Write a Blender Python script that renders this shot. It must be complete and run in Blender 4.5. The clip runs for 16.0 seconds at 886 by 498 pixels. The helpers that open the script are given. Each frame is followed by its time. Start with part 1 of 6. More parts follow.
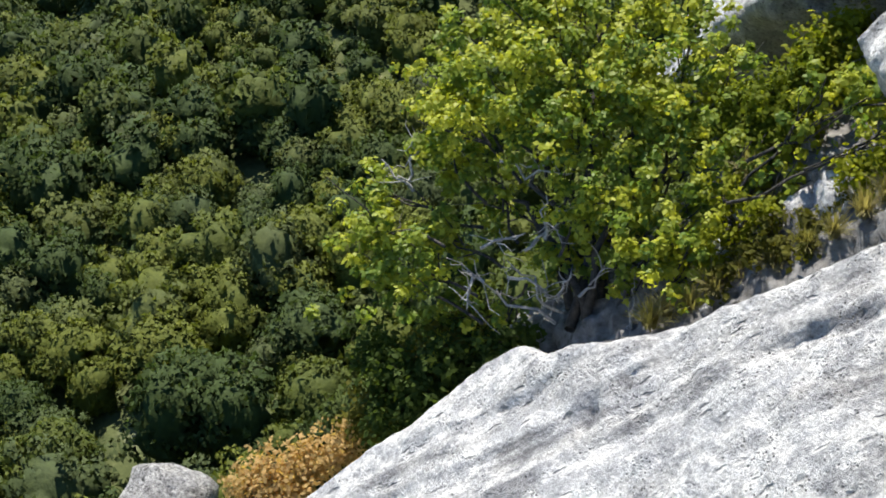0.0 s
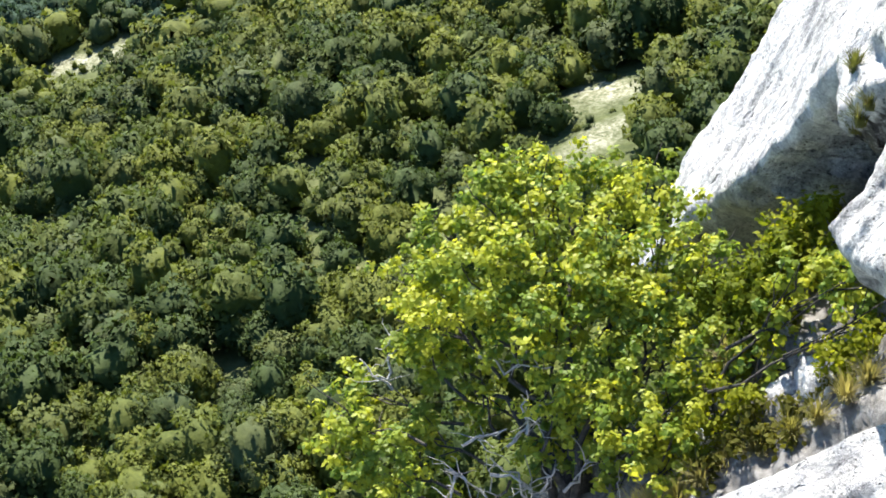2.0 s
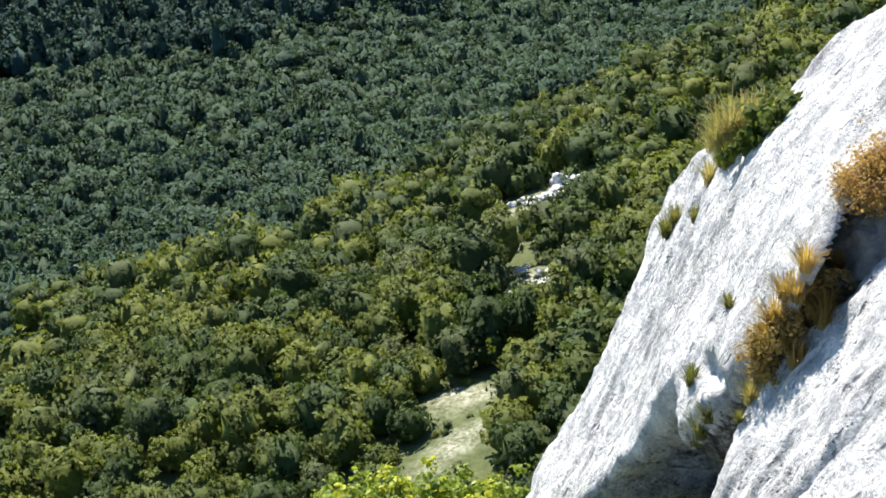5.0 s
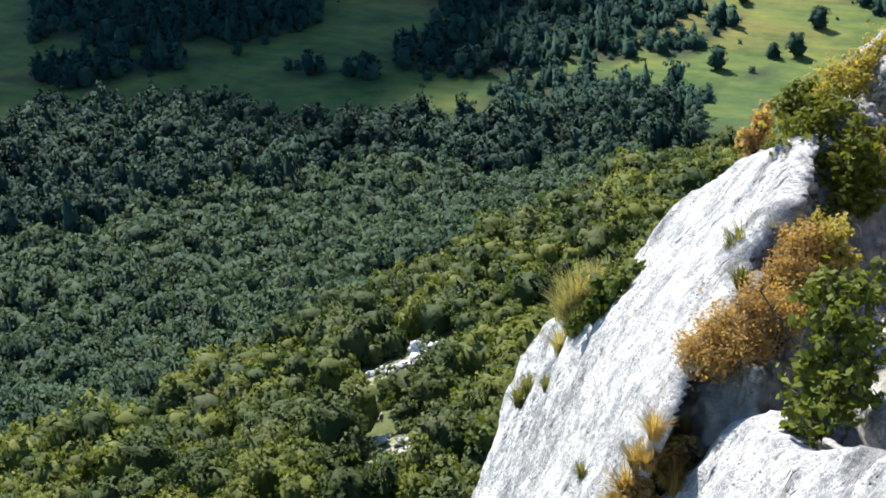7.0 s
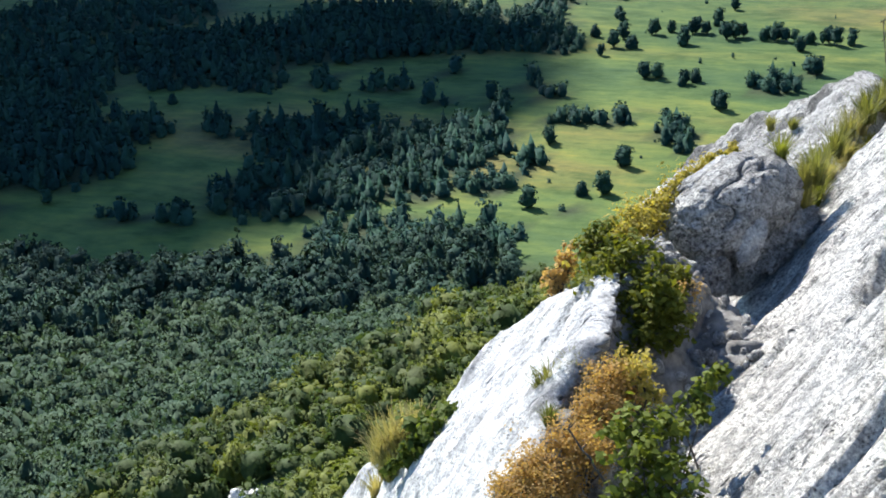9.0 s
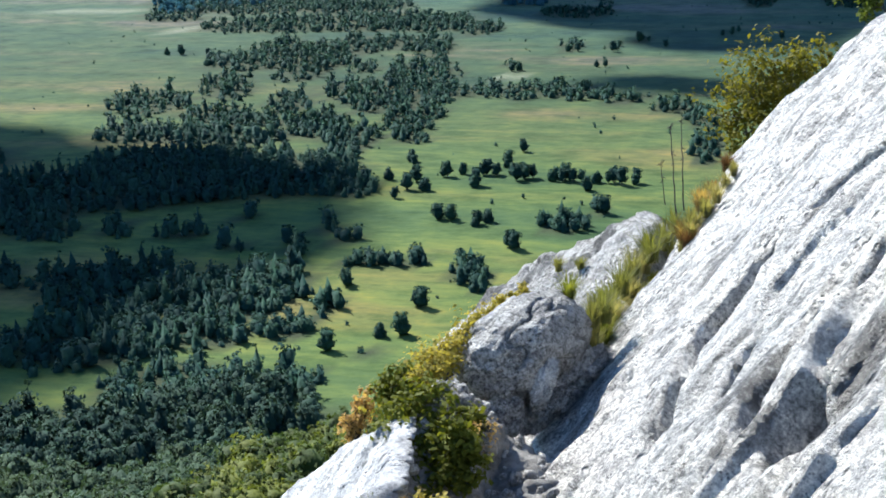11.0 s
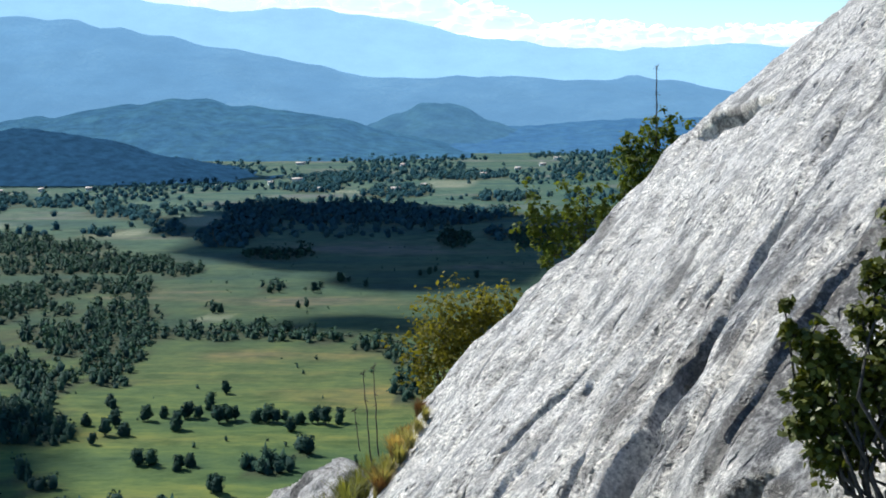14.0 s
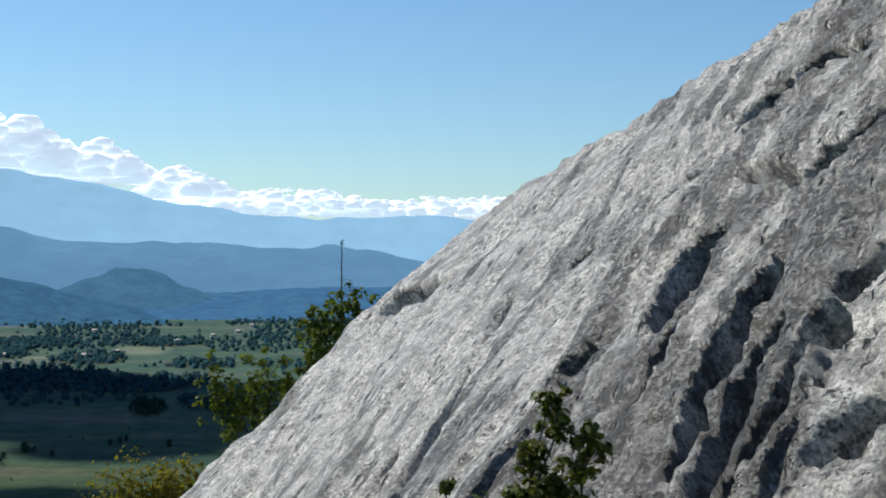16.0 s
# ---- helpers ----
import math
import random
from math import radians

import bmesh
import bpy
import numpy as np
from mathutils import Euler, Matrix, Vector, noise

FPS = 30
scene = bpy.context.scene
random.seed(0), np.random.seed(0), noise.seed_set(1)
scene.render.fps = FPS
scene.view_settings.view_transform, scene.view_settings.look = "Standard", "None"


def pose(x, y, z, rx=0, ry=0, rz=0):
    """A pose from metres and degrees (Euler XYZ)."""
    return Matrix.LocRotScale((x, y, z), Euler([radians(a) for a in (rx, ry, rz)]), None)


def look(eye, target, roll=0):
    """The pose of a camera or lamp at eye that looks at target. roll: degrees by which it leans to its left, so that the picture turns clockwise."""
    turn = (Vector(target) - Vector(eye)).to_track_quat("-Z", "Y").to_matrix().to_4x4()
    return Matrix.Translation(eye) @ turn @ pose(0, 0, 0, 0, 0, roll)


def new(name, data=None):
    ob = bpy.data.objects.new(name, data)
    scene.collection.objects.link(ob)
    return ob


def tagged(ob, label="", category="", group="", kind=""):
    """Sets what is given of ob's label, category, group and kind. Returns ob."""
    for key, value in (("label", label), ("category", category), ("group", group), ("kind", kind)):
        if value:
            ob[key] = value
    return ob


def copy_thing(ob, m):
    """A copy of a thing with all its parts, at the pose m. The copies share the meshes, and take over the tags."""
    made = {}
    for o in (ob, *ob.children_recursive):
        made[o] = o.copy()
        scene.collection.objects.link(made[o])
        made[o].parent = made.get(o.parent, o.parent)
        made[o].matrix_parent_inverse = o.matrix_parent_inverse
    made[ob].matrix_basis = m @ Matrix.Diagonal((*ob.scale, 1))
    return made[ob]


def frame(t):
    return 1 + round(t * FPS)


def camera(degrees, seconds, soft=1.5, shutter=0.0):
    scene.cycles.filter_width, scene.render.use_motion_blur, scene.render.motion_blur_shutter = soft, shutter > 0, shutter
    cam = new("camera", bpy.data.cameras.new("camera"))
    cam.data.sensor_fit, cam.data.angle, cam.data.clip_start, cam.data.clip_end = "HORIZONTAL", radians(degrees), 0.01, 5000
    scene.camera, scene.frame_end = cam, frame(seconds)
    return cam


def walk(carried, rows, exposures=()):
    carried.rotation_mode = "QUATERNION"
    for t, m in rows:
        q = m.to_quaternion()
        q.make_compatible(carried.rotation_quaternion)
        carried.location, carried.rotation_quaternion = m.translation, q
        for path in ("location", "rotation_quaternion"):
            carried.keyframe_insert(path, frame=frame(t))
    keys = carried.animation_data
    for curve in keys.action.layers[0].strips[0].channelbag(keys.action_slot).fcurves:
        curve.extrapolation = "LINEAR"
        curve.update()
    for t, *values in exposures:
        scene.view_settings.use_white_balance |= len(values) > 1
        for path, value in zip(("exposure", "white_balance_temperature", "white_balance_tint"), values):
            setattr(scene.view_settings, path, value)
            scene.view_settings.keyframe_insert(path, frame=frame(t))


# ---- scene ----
from mathutils.bvhtree import BVHTree

cam = camera(32.17, 16.0, soft=1.8)
walk(cam, [
    (0.0, pose(-0.237, -0.239, 119.714, 41.535, 4.845, 40.604)),
    (0.5, pose(-0.258, -0.209, 119.716, 43.403, 4.981, 39.680)),
    (1.0, pose(-0.277, -0.184, 119.717, 45.359, 5.240, 39.306)),
    (1.5, pose(-0.283, -0.167, 119.721, 46.953, 5.513, 38.963)),
    (2.0, pose(-0.288, -0.158, 119.732, 48.327, 5.673, 38.676)),
    (2.5, pose(-0.287, -0.142, 119.749, 49.775, 5.797, 38.314)),
    (3.0, pose(-0.285, -0.119, 119.767, 51.470, 5.729, 37.705)),
    (3.5, pose(-0.280, -0.093, 119.777, 53.406, 5.488, 36.855)),
    (4.0, pose(-0.275, -0.070, 119.782, 55.379, 5.052, 35.765)),
    (4.5, pose(-0.264, -0.045, 119.790, 57.344, 4.651, 34.474)),
    (5.0, pose(-0.260, -0.025, 119.804, 59.283, 4.227, 33.189)),
    (5.5, pose(-0.255, -0.005, 119.815, 61.016, 3.857, 31.891)),
    (6.0, pose(-0.249, 0.012, 119.820, 62.544, 3.550, 30.592)),
    (6.5, pose(-0.240, 0.027, 119.824, 63.928, 3.283, 29.255)),
    (7.0, pose(-0.229, 0.039, 119.827, 65.227, 3.027, 27.840)),
    (7.5, pose(-0.215, 0.046, 119.832, 66.501, 2.751, 26.303)),
    (8.0, pose(-0.197, 0.049, 119.838, 67.750, 2.456, 24.641)),
    (8.5, pose(-0.177, 0.044, 119.853, 68.970, 2.214, 22.850)),
    (9.0, pose(-0.162, 0.036, 119.867, 70.197, 1.976, 20.949)),
    (9.5, pose(-0.150, 0.029, 119.878, 71.438, 1.755, 19.043)),
    (10.0, pose(-0.140, 0.021, 119.888, 72.693, 1.550, 17.134)),
    (10.5, pose(-0.131, 0.014, 119.897, 73.973, 1.370, 15.223)),
    (11.0, pose(-0.122, 0.008, 119.906, 75.290, 1.222, 13.311)),
    (11.5, pose(-0.110, 0.004, 119.917, 76.658, 1.115, 11.399)),
    (12.0, pose(-0.095, 0.001, 119.929, 78.074, 1.048, 9.491)),
    (12.5, pose(-0.077, 0.001, 119.940, 79.540, 0.871, 7.724)),
    (13.0, pose(-0.066, 0.007, 119.955, 81.052, 0.718, 5.958)),
    (13.5, pose(-0.056, 0.013, 119.971, 82.557, 0.532, 4.176)),
    (14.0, pose(-0.030, 0.011, 119.983, 84.077, 0.343, 2.274)),
    (14.5, pose(0.000, 0.000, 120.000, 85.646, 0.000, 0.000)),
    (15.0, pose(0.029, -0.011, 120.015, 87.216, -0.257, -2.640)),
    (15.5, pose(0.063, -0.026, 120.029, 88.829, -0.529, -5.624)),
    (16.0, pose(0.097, -0.040, 120.048, 90.365, -0.763, -8.949)),
], exposures=[(0.0, 0.86, 6500, 10), (1.0, 1.2, 6500, 10), (2.0, 1.6, 6500, 10), (2.5, 1.58, 6500, 10), (3.5, 1.45, 6500, 10), (5.0, 1.3, 6500, 10), (7.5, 1.25, 6450, 10), (9.0, 1.35, 6250, 9), (11.5, 1.3, 6050, 8), (12.0, 1.2, 6080, 8), (13.0, 0.92, 6150, 8), (14.0, 0.72, 6300, 8), (15.0, 0.42, 6350, 8), (16.0, 0.22, 6400, 8)])

# ---- daylight: high sun ahead and to the left, blue sky ----
SUN_AZ, SUN_EL = radians(-47), radians(41)
SUN_WAY = Vector((math.sin(SUN_AZ) * math.cos(SUN_EL), math.cos(SUN_AZ) * math.cos(SUN_EL), math.sin(SUN_EL)))
world = bpy.data.worlds.new("sky")
scene.world = world
world.use_nodes = True
wn = world.node_tree.nodes
sky = wn.new("ShaderNodeTexSky")
sky.sky_type, sky.sun_disc = "NISHITA", False
sky.sun_elevation, sky.sun_rotation = SUN_EL, SUN_AZ % (2 * math.pi)
sky.air_density, sky.dust_density, sky.ozone_density = 1.0, 0.05, 3.0
clear = wn.new("ShaderNodeMix")
clear.data_type, clear.blend_type = "RGBA", "MULTIPLY"
clear.inputs[0].default_value, clear.inputs[7].default_value = 1.0, (0.97, 1.19, 1.36, 1)
world.node_tree.links.new(sky.outputs[0], clear.inputs[6])
world.node_tree.links.new(clear.outputs[2], wn["Background"].inputs[0])
wn["Background"].inputs[1].default_value = 0.07
sun_data = bpy.data.lights.new("sun", "SUN")
sun_data.energy, sun_data.angle, sun_data.color = 5.0, radians(0.6), (1.0, 0.95, 0.87)
sun = new("sun", sun_data)
sun.matrix_world = look((0, 0, 900), Vector((0, 0, 900)) - SUN_WAY)


# ---- noise on arrays ----
_rng = np.random.RandomState(7)
_table = _rng.rand(4096)


def _cell(ix, iy, iz):
    return _table[(ix * 374761393 + iy * 668265263 + iz * 1274126177) % 4093 % 4096]


def vnoise(p):
    """Smooth value noise, -1 to 1, for rows of three coordinates."""
    p = np.asarray(p, float)
    i = np.floor(p).astype(np.int64)
    w = p - i
    w = w * w * (3 - 2 * w)
    out = 0
    for dx in (0, 1):
        for dy in (0, 1):
            for dz in (0, 1):
                k = (w[:, 0] if dx else 1 - w[:, 0]) * (w[:, 1] if dy else 1 - w[:, 1]) * (w[:, 2] if dz else 1 - w[:, 2])
                out = out + k * _cell(i[:, 0] + dx, i[:, 1] + dy, i[:, 2] + dz)
    return out * 2 - 1


def fbm(p, octaves=4, gain=0.5):
    p = np.asarray(p, float)
    out, amp = 0, 1.0
    for k in range(octaves):
        out = out + amp * vnoise(p * 2 ** k + 17.3 * k)
        amp *= gain
    return out


# ---- materials ----
def nodes_of(name):
    mat = bpy.data.materials.new(name)
    mat.use_nodes = True
    nt = mat.node_tree
    return mat, nt, nt.nodes["Principled BSDF"], nt.nodes["Material Output"]


def node(nt, kind, **values):
    n = nt.nodes.new(kind)
    for key, value in values.items():
        n.inputs[key.replace("_", " ")].default_value = value
    return n


def ramp(nt, source, stops):
    r = nt.nodes.new("ShaderNodeValToRGB")
    el = r.color_ramp.elements
    while len(el) < len(stops):
        el.new(0.5)
    for e, (at, col) in zip(el, stops):
        e.position, e.color = at, (*col, 1) if len(col) == 3 else col
    nt.links.new(source, r.inputs[0])
    return r.outputs[0]


def mixed(nt, fac, a, b, how="MIX"):
    m = nt.nodes.new("ShaderNodeMix")
    m.data_type, m.blend_type = "RGBA", how
    for sock, v in ((m.inputs[0], fac), (m.inputs[6], a), (m.inputs[7], b)):
        if isinstance(v, (int, float)):
            sock.default_value = v
        elif isinstance(v, tuple):
            sock.default_value = (*v, 1)
        else:
            nt.links.new(v, sock)
    return m.outputs[2]


def place(nt, scale=(1, 1, 1), turn=(0, 0, 0)):
    g = nt.nodes.new("ShaderNodeNewGeometry")
    m = nt.nodes.new("ShaderNodeMapping")
    m.inputs["Scale"].default_value, m.inputs["Rotation"].default_value = scale, turn
    nt.links.new(g.outputs["Position"], m.inputs[0])
    return m.outputs[0]


def noise_at(nt, vec, scale, detail=5.0, rough=0.55):
    n = node(nt, "ShaderNodeTexNoise", Scale=scale, Detail=detail, Roughness=rough)
    if vec is not None:
        nt.links.new(vec, n.inputs["Vector"])
    return n.outputs[0]


def limestone(name, pale, grey, dark, stain=0.5, speck=0.35, rough=0.9):
    """Pale karst limestone: mottled, with grey lichen, dark weather stains and small pits."""
    mat, nt, bsdf, out = nodes_of(name)
    pos = place(nt)
    big = noise_at(nt, pos, 0.9, 6, 0.6)
    mid = noise_at(nt, pos, 5.0, 8, 0.65)
    fine = noise_at(nt, pos, 34.0, 6, 0.7)
    col = mixed(nt, ramp(nt, mid, [(0.46, (0, 0, 0)), (0.57, (1, 1, 1))]), pale, grey)
    flow = nt.nodes.new("ShaderNodeAttribute")
    flow.attribute_name = "flow"
    long = noise_at(nt, flow.outputs["Vector"], 5.0, 7, 0.62)
    both = mixed(nt, 0.42 if rough > 0.8 else 0.62, big, long)
    col = mixed(nt, ramp(nt, both, [(0.53, (0, 0, 0)), (0.60, (stain, stain, stain))]), col, dark)
    vor = node(nt, "ShaderNodeTexVoronoi", Scale=26.0)
    nt.links.new(pos, vor.inputs["Vector"])
    pit = ramp(nt, vor.outputs["Distance"], [(0.10, (1, 1, 1)), (0.26, (0, 0, 0))])
    gate = ramp(nt, noise_at(nt, pos, 2.6, 5), [(0.44, (0, 0, 0)), (0.56, (1, 1, 1))])
    spots = mixed(nt, 1.0, pit, gate, "MULTIPLY")
    col = mixed(nt, spots, col, (0.16, 0.155, 0.15))
    col = mixed(nt, 0.32 + 0.5 * speck, col, ramp(nt, fine, [(0.34, (0.36, 0.355, 0.35)), (0.62, (1.06, 1.06, 1.06))]), "MULTIPLY")
    ridged = nt.nodes.new("ShaderNodeTexNoise")
    ridged.noise_type, ridged.normalize = "RIDGED_MULTIFRACTAL", True
    ridged.inputs["Scale"].default_value, ridged.inputs["Detail"].default_value, ridged.inputs["Roughness"].default_value = 7.0, 7.0, 0.6
    nt.links.new(pos, ridged.inputs["Vector"])
    knob = noise_at(nt, pos, 17.0, 9, 0.74)
    gritty = nt.nodes.new("ShaderNodeMath")
    gritty.operation = "MULTIPLY"
    gritty.inputs[1].default_value = speck
    nt.links.new(ramp(nt, noise_at(nt, pos, 1.3, 5, 0.6), [(0.42, (0.25, 0.25, 0.25)), (0.60, (1, 1, 1))]), gritty.inputs[0])
    col = mixed(nt, gritty.outputs[0], col, ramp(nt, knob, [(0.37, (0.16, 0.16, 0.157)), (0.46, (0.82, 0.81, 0.79)), (0.57, (1.28, 1.27, 1.24))]), "MULTIPLY")
    stretch = nt.nodes.new("ShaderNodeMapping")
    stretch.inputs["Scale"].default_value = (1.0, 2.4, 0.4)
    nt.links.new(flow.outputs["Vector"], stretch.inputs[0])
    wobble = nt.nodes.new("ShaderNodeVectorMath")
    wobble.operation = "MULTIPLY_ADD"
    shake = node(nt, "ShaderNodeTexNoise", Scale=6.0, Detail=4.0)
    nt.links.new(pos, shake.inputs["Vector"])
    nt.links.new(shake.outputs["Color"], wobble.inputs[0])
    wobble.inputs[1].default_value = (0.10, 0.05, 0.0)
    nt.links.new(stretch.outputs[0], wobble.inputs[2])
    dash = node(nt, "ShaderNodeTexVoronoi", Scale=11.0)
    nt.links.new(wobble.outputs[0], dash.inputs["Vector"])
    slit = mixed(nt, 1.0, ramp(nt, dash.outputs["Distance"], [(0.10, (1, 1, 1)), (0.24, (0, 0, 0))]), ramp(nt, noise_at(nt, pos, 1.7, 6, 0.65), [(0.42, (0, 0, 0)), (0.52, (1, 1, 1))]), "MULTIPLY")
    deep = nt.nodes.new("ShaderNodeMath")
    deep.operation = "MULTIPLY"
    deep.inputs[1].default_value = min(1.0, 0.2 + 0.55 * speck)
    nt.links.new(slit, deep.inputs[0])
    col = mixed(nt, deep.outputs[0], col, (0.07, 0.068, 0.066))
    crust_shade = nt.nodes.new("ShaderNodeAttribute")
    crust_shade.attribute_name = "floor"
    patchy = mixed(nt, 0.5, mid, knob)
    black = mixed(nt, 1.0, crust_shade.outputs["Color"], ramp(nt, patchy, [(0.47, (1, 1, 1)), (0.57, (0.3, 0.3, 0.3))]), "MULTIPLY")
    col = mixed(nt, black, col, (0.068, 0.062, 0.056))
    nt.links.new(col, bsdf.inputs["Base Color"])
    bsdf.inputs["Roughness"].default_value = rough
    bsdf.inputs["Specular IOR Level"].default_value = 0.25 if rough > 0.8 else 0.55
    height = mixed(nt, 0.4, mixed(nt, 0.55, mixed(nt, 0.2, mid, long), mixed(nt, 0.3, mixed(nt, 0.4, knob, ridged.outputs[0]), fine)), spots, "SUBTRACT")
    bump = node(nt, "ShaderNodeBump", Strength=1.0, Distance=0.06 + 0.14 * speck)
    nt.links.new(mixed(nt, 0.2 + 0.3 * min(speck, 0.8), height, slit, "SUBTRACT"), bump.inputs["Height"])
    nt.links.new(bump.outputs[0], bsdf.inputs["Normal"])
    return mat


def foliage(name, low, high, old=None, glow=0.35, rough=0.7, shine=0.12, lump=0.0, through_tint=(1.5, 1.45, 0.7)):
    """Leaves with a light-passing side; hue varies from plant to plant and leaf to leaf."""
    mat, nt, bsdf, out = nodes_of(name)
    geo = nt.nodes.new("ShaderNodeNewGeometry")
    info = nt.nodes.new("ShaderNodeObjectInfo")
    at = nt.nodes.new("ShaderNodeAttribute")
    at.attribute_name = "tint"
    add = nt.nodes.new("ShaderNodeMath")
    add.operation = "ADD"
    nt.links.new(info.outputs["Random"], add.inputs[0])
    nt.links.new(at.outputs["Fac"], add.inputs[1])
    fr = nt.nodes.new("ShaderNodeMath")
    fr.operation = "FRACT"
    nt.links.new(add.outputs[0], fr.inputs[0])
    stops = [(0.0, low), (1.0, high)] if old is None else [(0.0, low), (0.22, low), (0.55, high), (0.72, high), (0.86, old), (1.0, low)]
    plant = ramp(nt, fr.outputs[0], stops)
    leaf = ramp(nt, geo.outputs["Random Per Island"], [(0.0, (0.84, 0.86, 0.82)), (1.0, (1.12, 1.1, 1.05))])
    col = mixed(nt, 1.0, plant, leaf, "MULTIPLY")
    if lump:
        tuft_noise = noise_at(nt, geo.outputs["Position"], lump, 4, 0.65)
        col = mixed(nt, 1.0, col, ramp(nt, tuft_noise, [(0.30, (0.74, 0.76, 0.74)), (0.50, (0.98, 0.98, 0.98)), (0.68, (1.2, 1.18, 1.1))]), "MULTIPLY")
        bump = node(nt, "ShaderNodeBump", Strength=0.35, Distance=0.7 / lump)
        nt.links.new(tuft_noise, bump.inputs["Height"])
        nt.links.new(bump.outputs[0], bsdf.inputs["Normal"])
    nt.links.new(col, bsdf.inputs["Base Color"])
    bsdf.inputs["Roughness"].default_value = rough
    bsdf.inputs["Specular IOR Level"].default_value = shine
    if glow:
        tr = nt.nodes.new("ShaderNodeBsdfTranslucent")
        nt.links.new(mixed(nt, 1.0, col, through_tint, "MULTIPLY"), tr.inputs[0])
        mx = nt.nodes.new("ShaderNodeMixShader")
        mx.inputs[0].default_value = glow
        nt.links.new(bsdf.outputs[0], mx.inputs[1])
        nt.links.new(tr.outputs[0], mx.inputs[2])
        nt.links.new(mx.outputs[0], out.inputs[0])
    return mat


def plain(name, a, b, scale=8.0, rough=0.85, bump=0.0):
    mat, nt, bsdf, out = nodes_of(name)
    pos = place(nt)
    n1 = noise_at(nt, pos, scale, 6, 0.6)
    nt.links.new(ramp(nt, n1, [(0.3, a), (0.7, b)]), bsdf.inputs["Base Color"])
    bsdf.inputs["Roughness"].default_value = rough
    if bump:
        bp = node(nt, "ShaderNodeBump", Strength=bump, Distance=0.03)
        nt.links.new(noise_at(nt, pos, scale * 4, 6, 0.7), bp.inputs["Height"])
        nt.links.new(bp.outputs[0], bsdf.inputs["Normal"])
    return mat


def hazed_distance_mat(name, air, wood, scale, much, rough=0.3, low=1.0):
    """Far hills and mountains behind kilometres of air: wooded slopes seen mostly as blue air light, painted in as
    emission.
    """
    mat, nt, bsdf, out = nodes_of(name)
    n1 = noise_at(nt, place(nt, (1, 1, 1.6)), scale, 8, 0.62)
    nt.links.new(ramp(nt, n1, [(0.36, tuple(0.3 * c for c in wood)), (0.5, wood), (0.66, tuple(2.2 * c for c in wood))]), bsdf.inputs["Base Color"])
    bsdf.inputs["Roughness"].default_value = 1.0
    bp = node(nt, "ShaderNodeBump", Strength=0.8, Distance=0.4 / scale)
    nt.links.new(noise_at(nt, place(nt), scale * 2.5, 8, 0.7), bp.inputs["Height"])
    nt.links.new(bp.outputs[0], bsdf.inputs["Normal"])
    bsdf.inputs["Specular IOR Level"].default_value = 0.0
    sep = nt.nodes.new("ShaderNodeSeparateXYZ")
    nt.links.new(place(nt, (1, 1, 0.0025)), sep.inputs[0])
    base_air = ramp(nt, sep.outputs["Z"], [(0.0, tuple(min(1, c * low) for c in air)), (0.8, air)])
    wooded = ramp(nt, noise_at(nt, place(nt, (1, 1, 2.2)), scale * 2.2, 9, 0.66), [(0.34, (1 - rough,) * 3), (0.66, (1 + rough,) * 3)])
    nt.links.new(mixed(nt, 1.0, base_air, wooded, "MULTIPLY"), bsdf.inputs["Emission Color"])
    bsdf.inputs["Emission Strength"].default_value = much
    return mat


ROCK = limestone("white_limestone", (0.77, 0.76, 0.74), (0.50, 0.50, 0.505), (0.20, 0.20, 0.21), 0.74, 0.36)
ROCK_GREY = limestone("grey_limestone", (0.88, 0.845, 0.785), (0.50, 0.48, 0.45), (0.10, 0.095, 0.09), 0.80, 0.95, 0.46)
ROCK_DARK = limestone("weathered_limestone", (0.54, 0.53, 0.51), (0.36, 0.35, 0.34), (0.07, 0.07, 0.07), 0.8, 0.8)
SOIL = plain("dry_stony_soil", (0.075, 0.068, 0.058), (0.30, 0.29, 0.275), 9.0, 0.95, 0.8)
BARK = plain("grey_bark", (0.025, 0.022, 0.018), (0.09, 0.08, 0.07), 30.0, 0.9, 0.6)
DEADWOOD = plain("bleached_dead_wood", (0.20, 0.19, 0.18), (0.50, 0.48, 0.45), 40.0, 0.8, 0.4)
LEAF_LIME = foliage("lime_green_leaves", (0.125, 0.205, 0.038), (0.44, 0.455, 0.055), None, 0.45, 0.5, 0.2)
LEAF_DARK = foliage("dark_evergreen_leaves", (0.062, 0.080, 0.012), (0.17, 0.170, 0.022), None, 0.35)
LEAF_BOX = foliage("dark_boxwood_leaves", (0.035, 0.050, 0.008), (0.11, 0.12, 0.014), None, 0.25, 0.5, 0.3)
LEAF_OLIVE = foliage("olive_leaves", (0.070, 0.082, 0.013), (0.13, 0.12, 0.018), None, 0.4)
LEAF_FRESH = foliage("yellow_green_leaves", (0.13, 0.165, 0.015), (0.24, 0.26, 0.02), None, 0.5)
LEAF_RUST = foliage("rust_orange_twigs", (0.37, 0.24, 0.095), (0.50, 0.355, 0.165), None, 0.45)
LEAF_YELLOW = foliage("yellow_green_sedum", (0.30, 0.255, 0.06), (0.44, 0.36, 0.11), None, 0.45)
GRASS_DRY = foliage("straw_grass", (0.20, 0.19, 0.08), (0.33, 0.29, 0.16), None, 0.45)
GRASS_GOLD = foliage("golden_dry_grass", (0.27, 0.19, 0.07), (0.42, 0.30, 0.13), None, 0.45)
GRASS_LUSH = foliage("lush_grass", (0.14, 0.16, 0.03), (0.25, 0.24, 0.06), None, 0.45)
GRASS_GREEN = foliage("tuft_grass", (0.11, 0.125, 0.04), (0.19, 0.185, 0.075), None, 0.45)
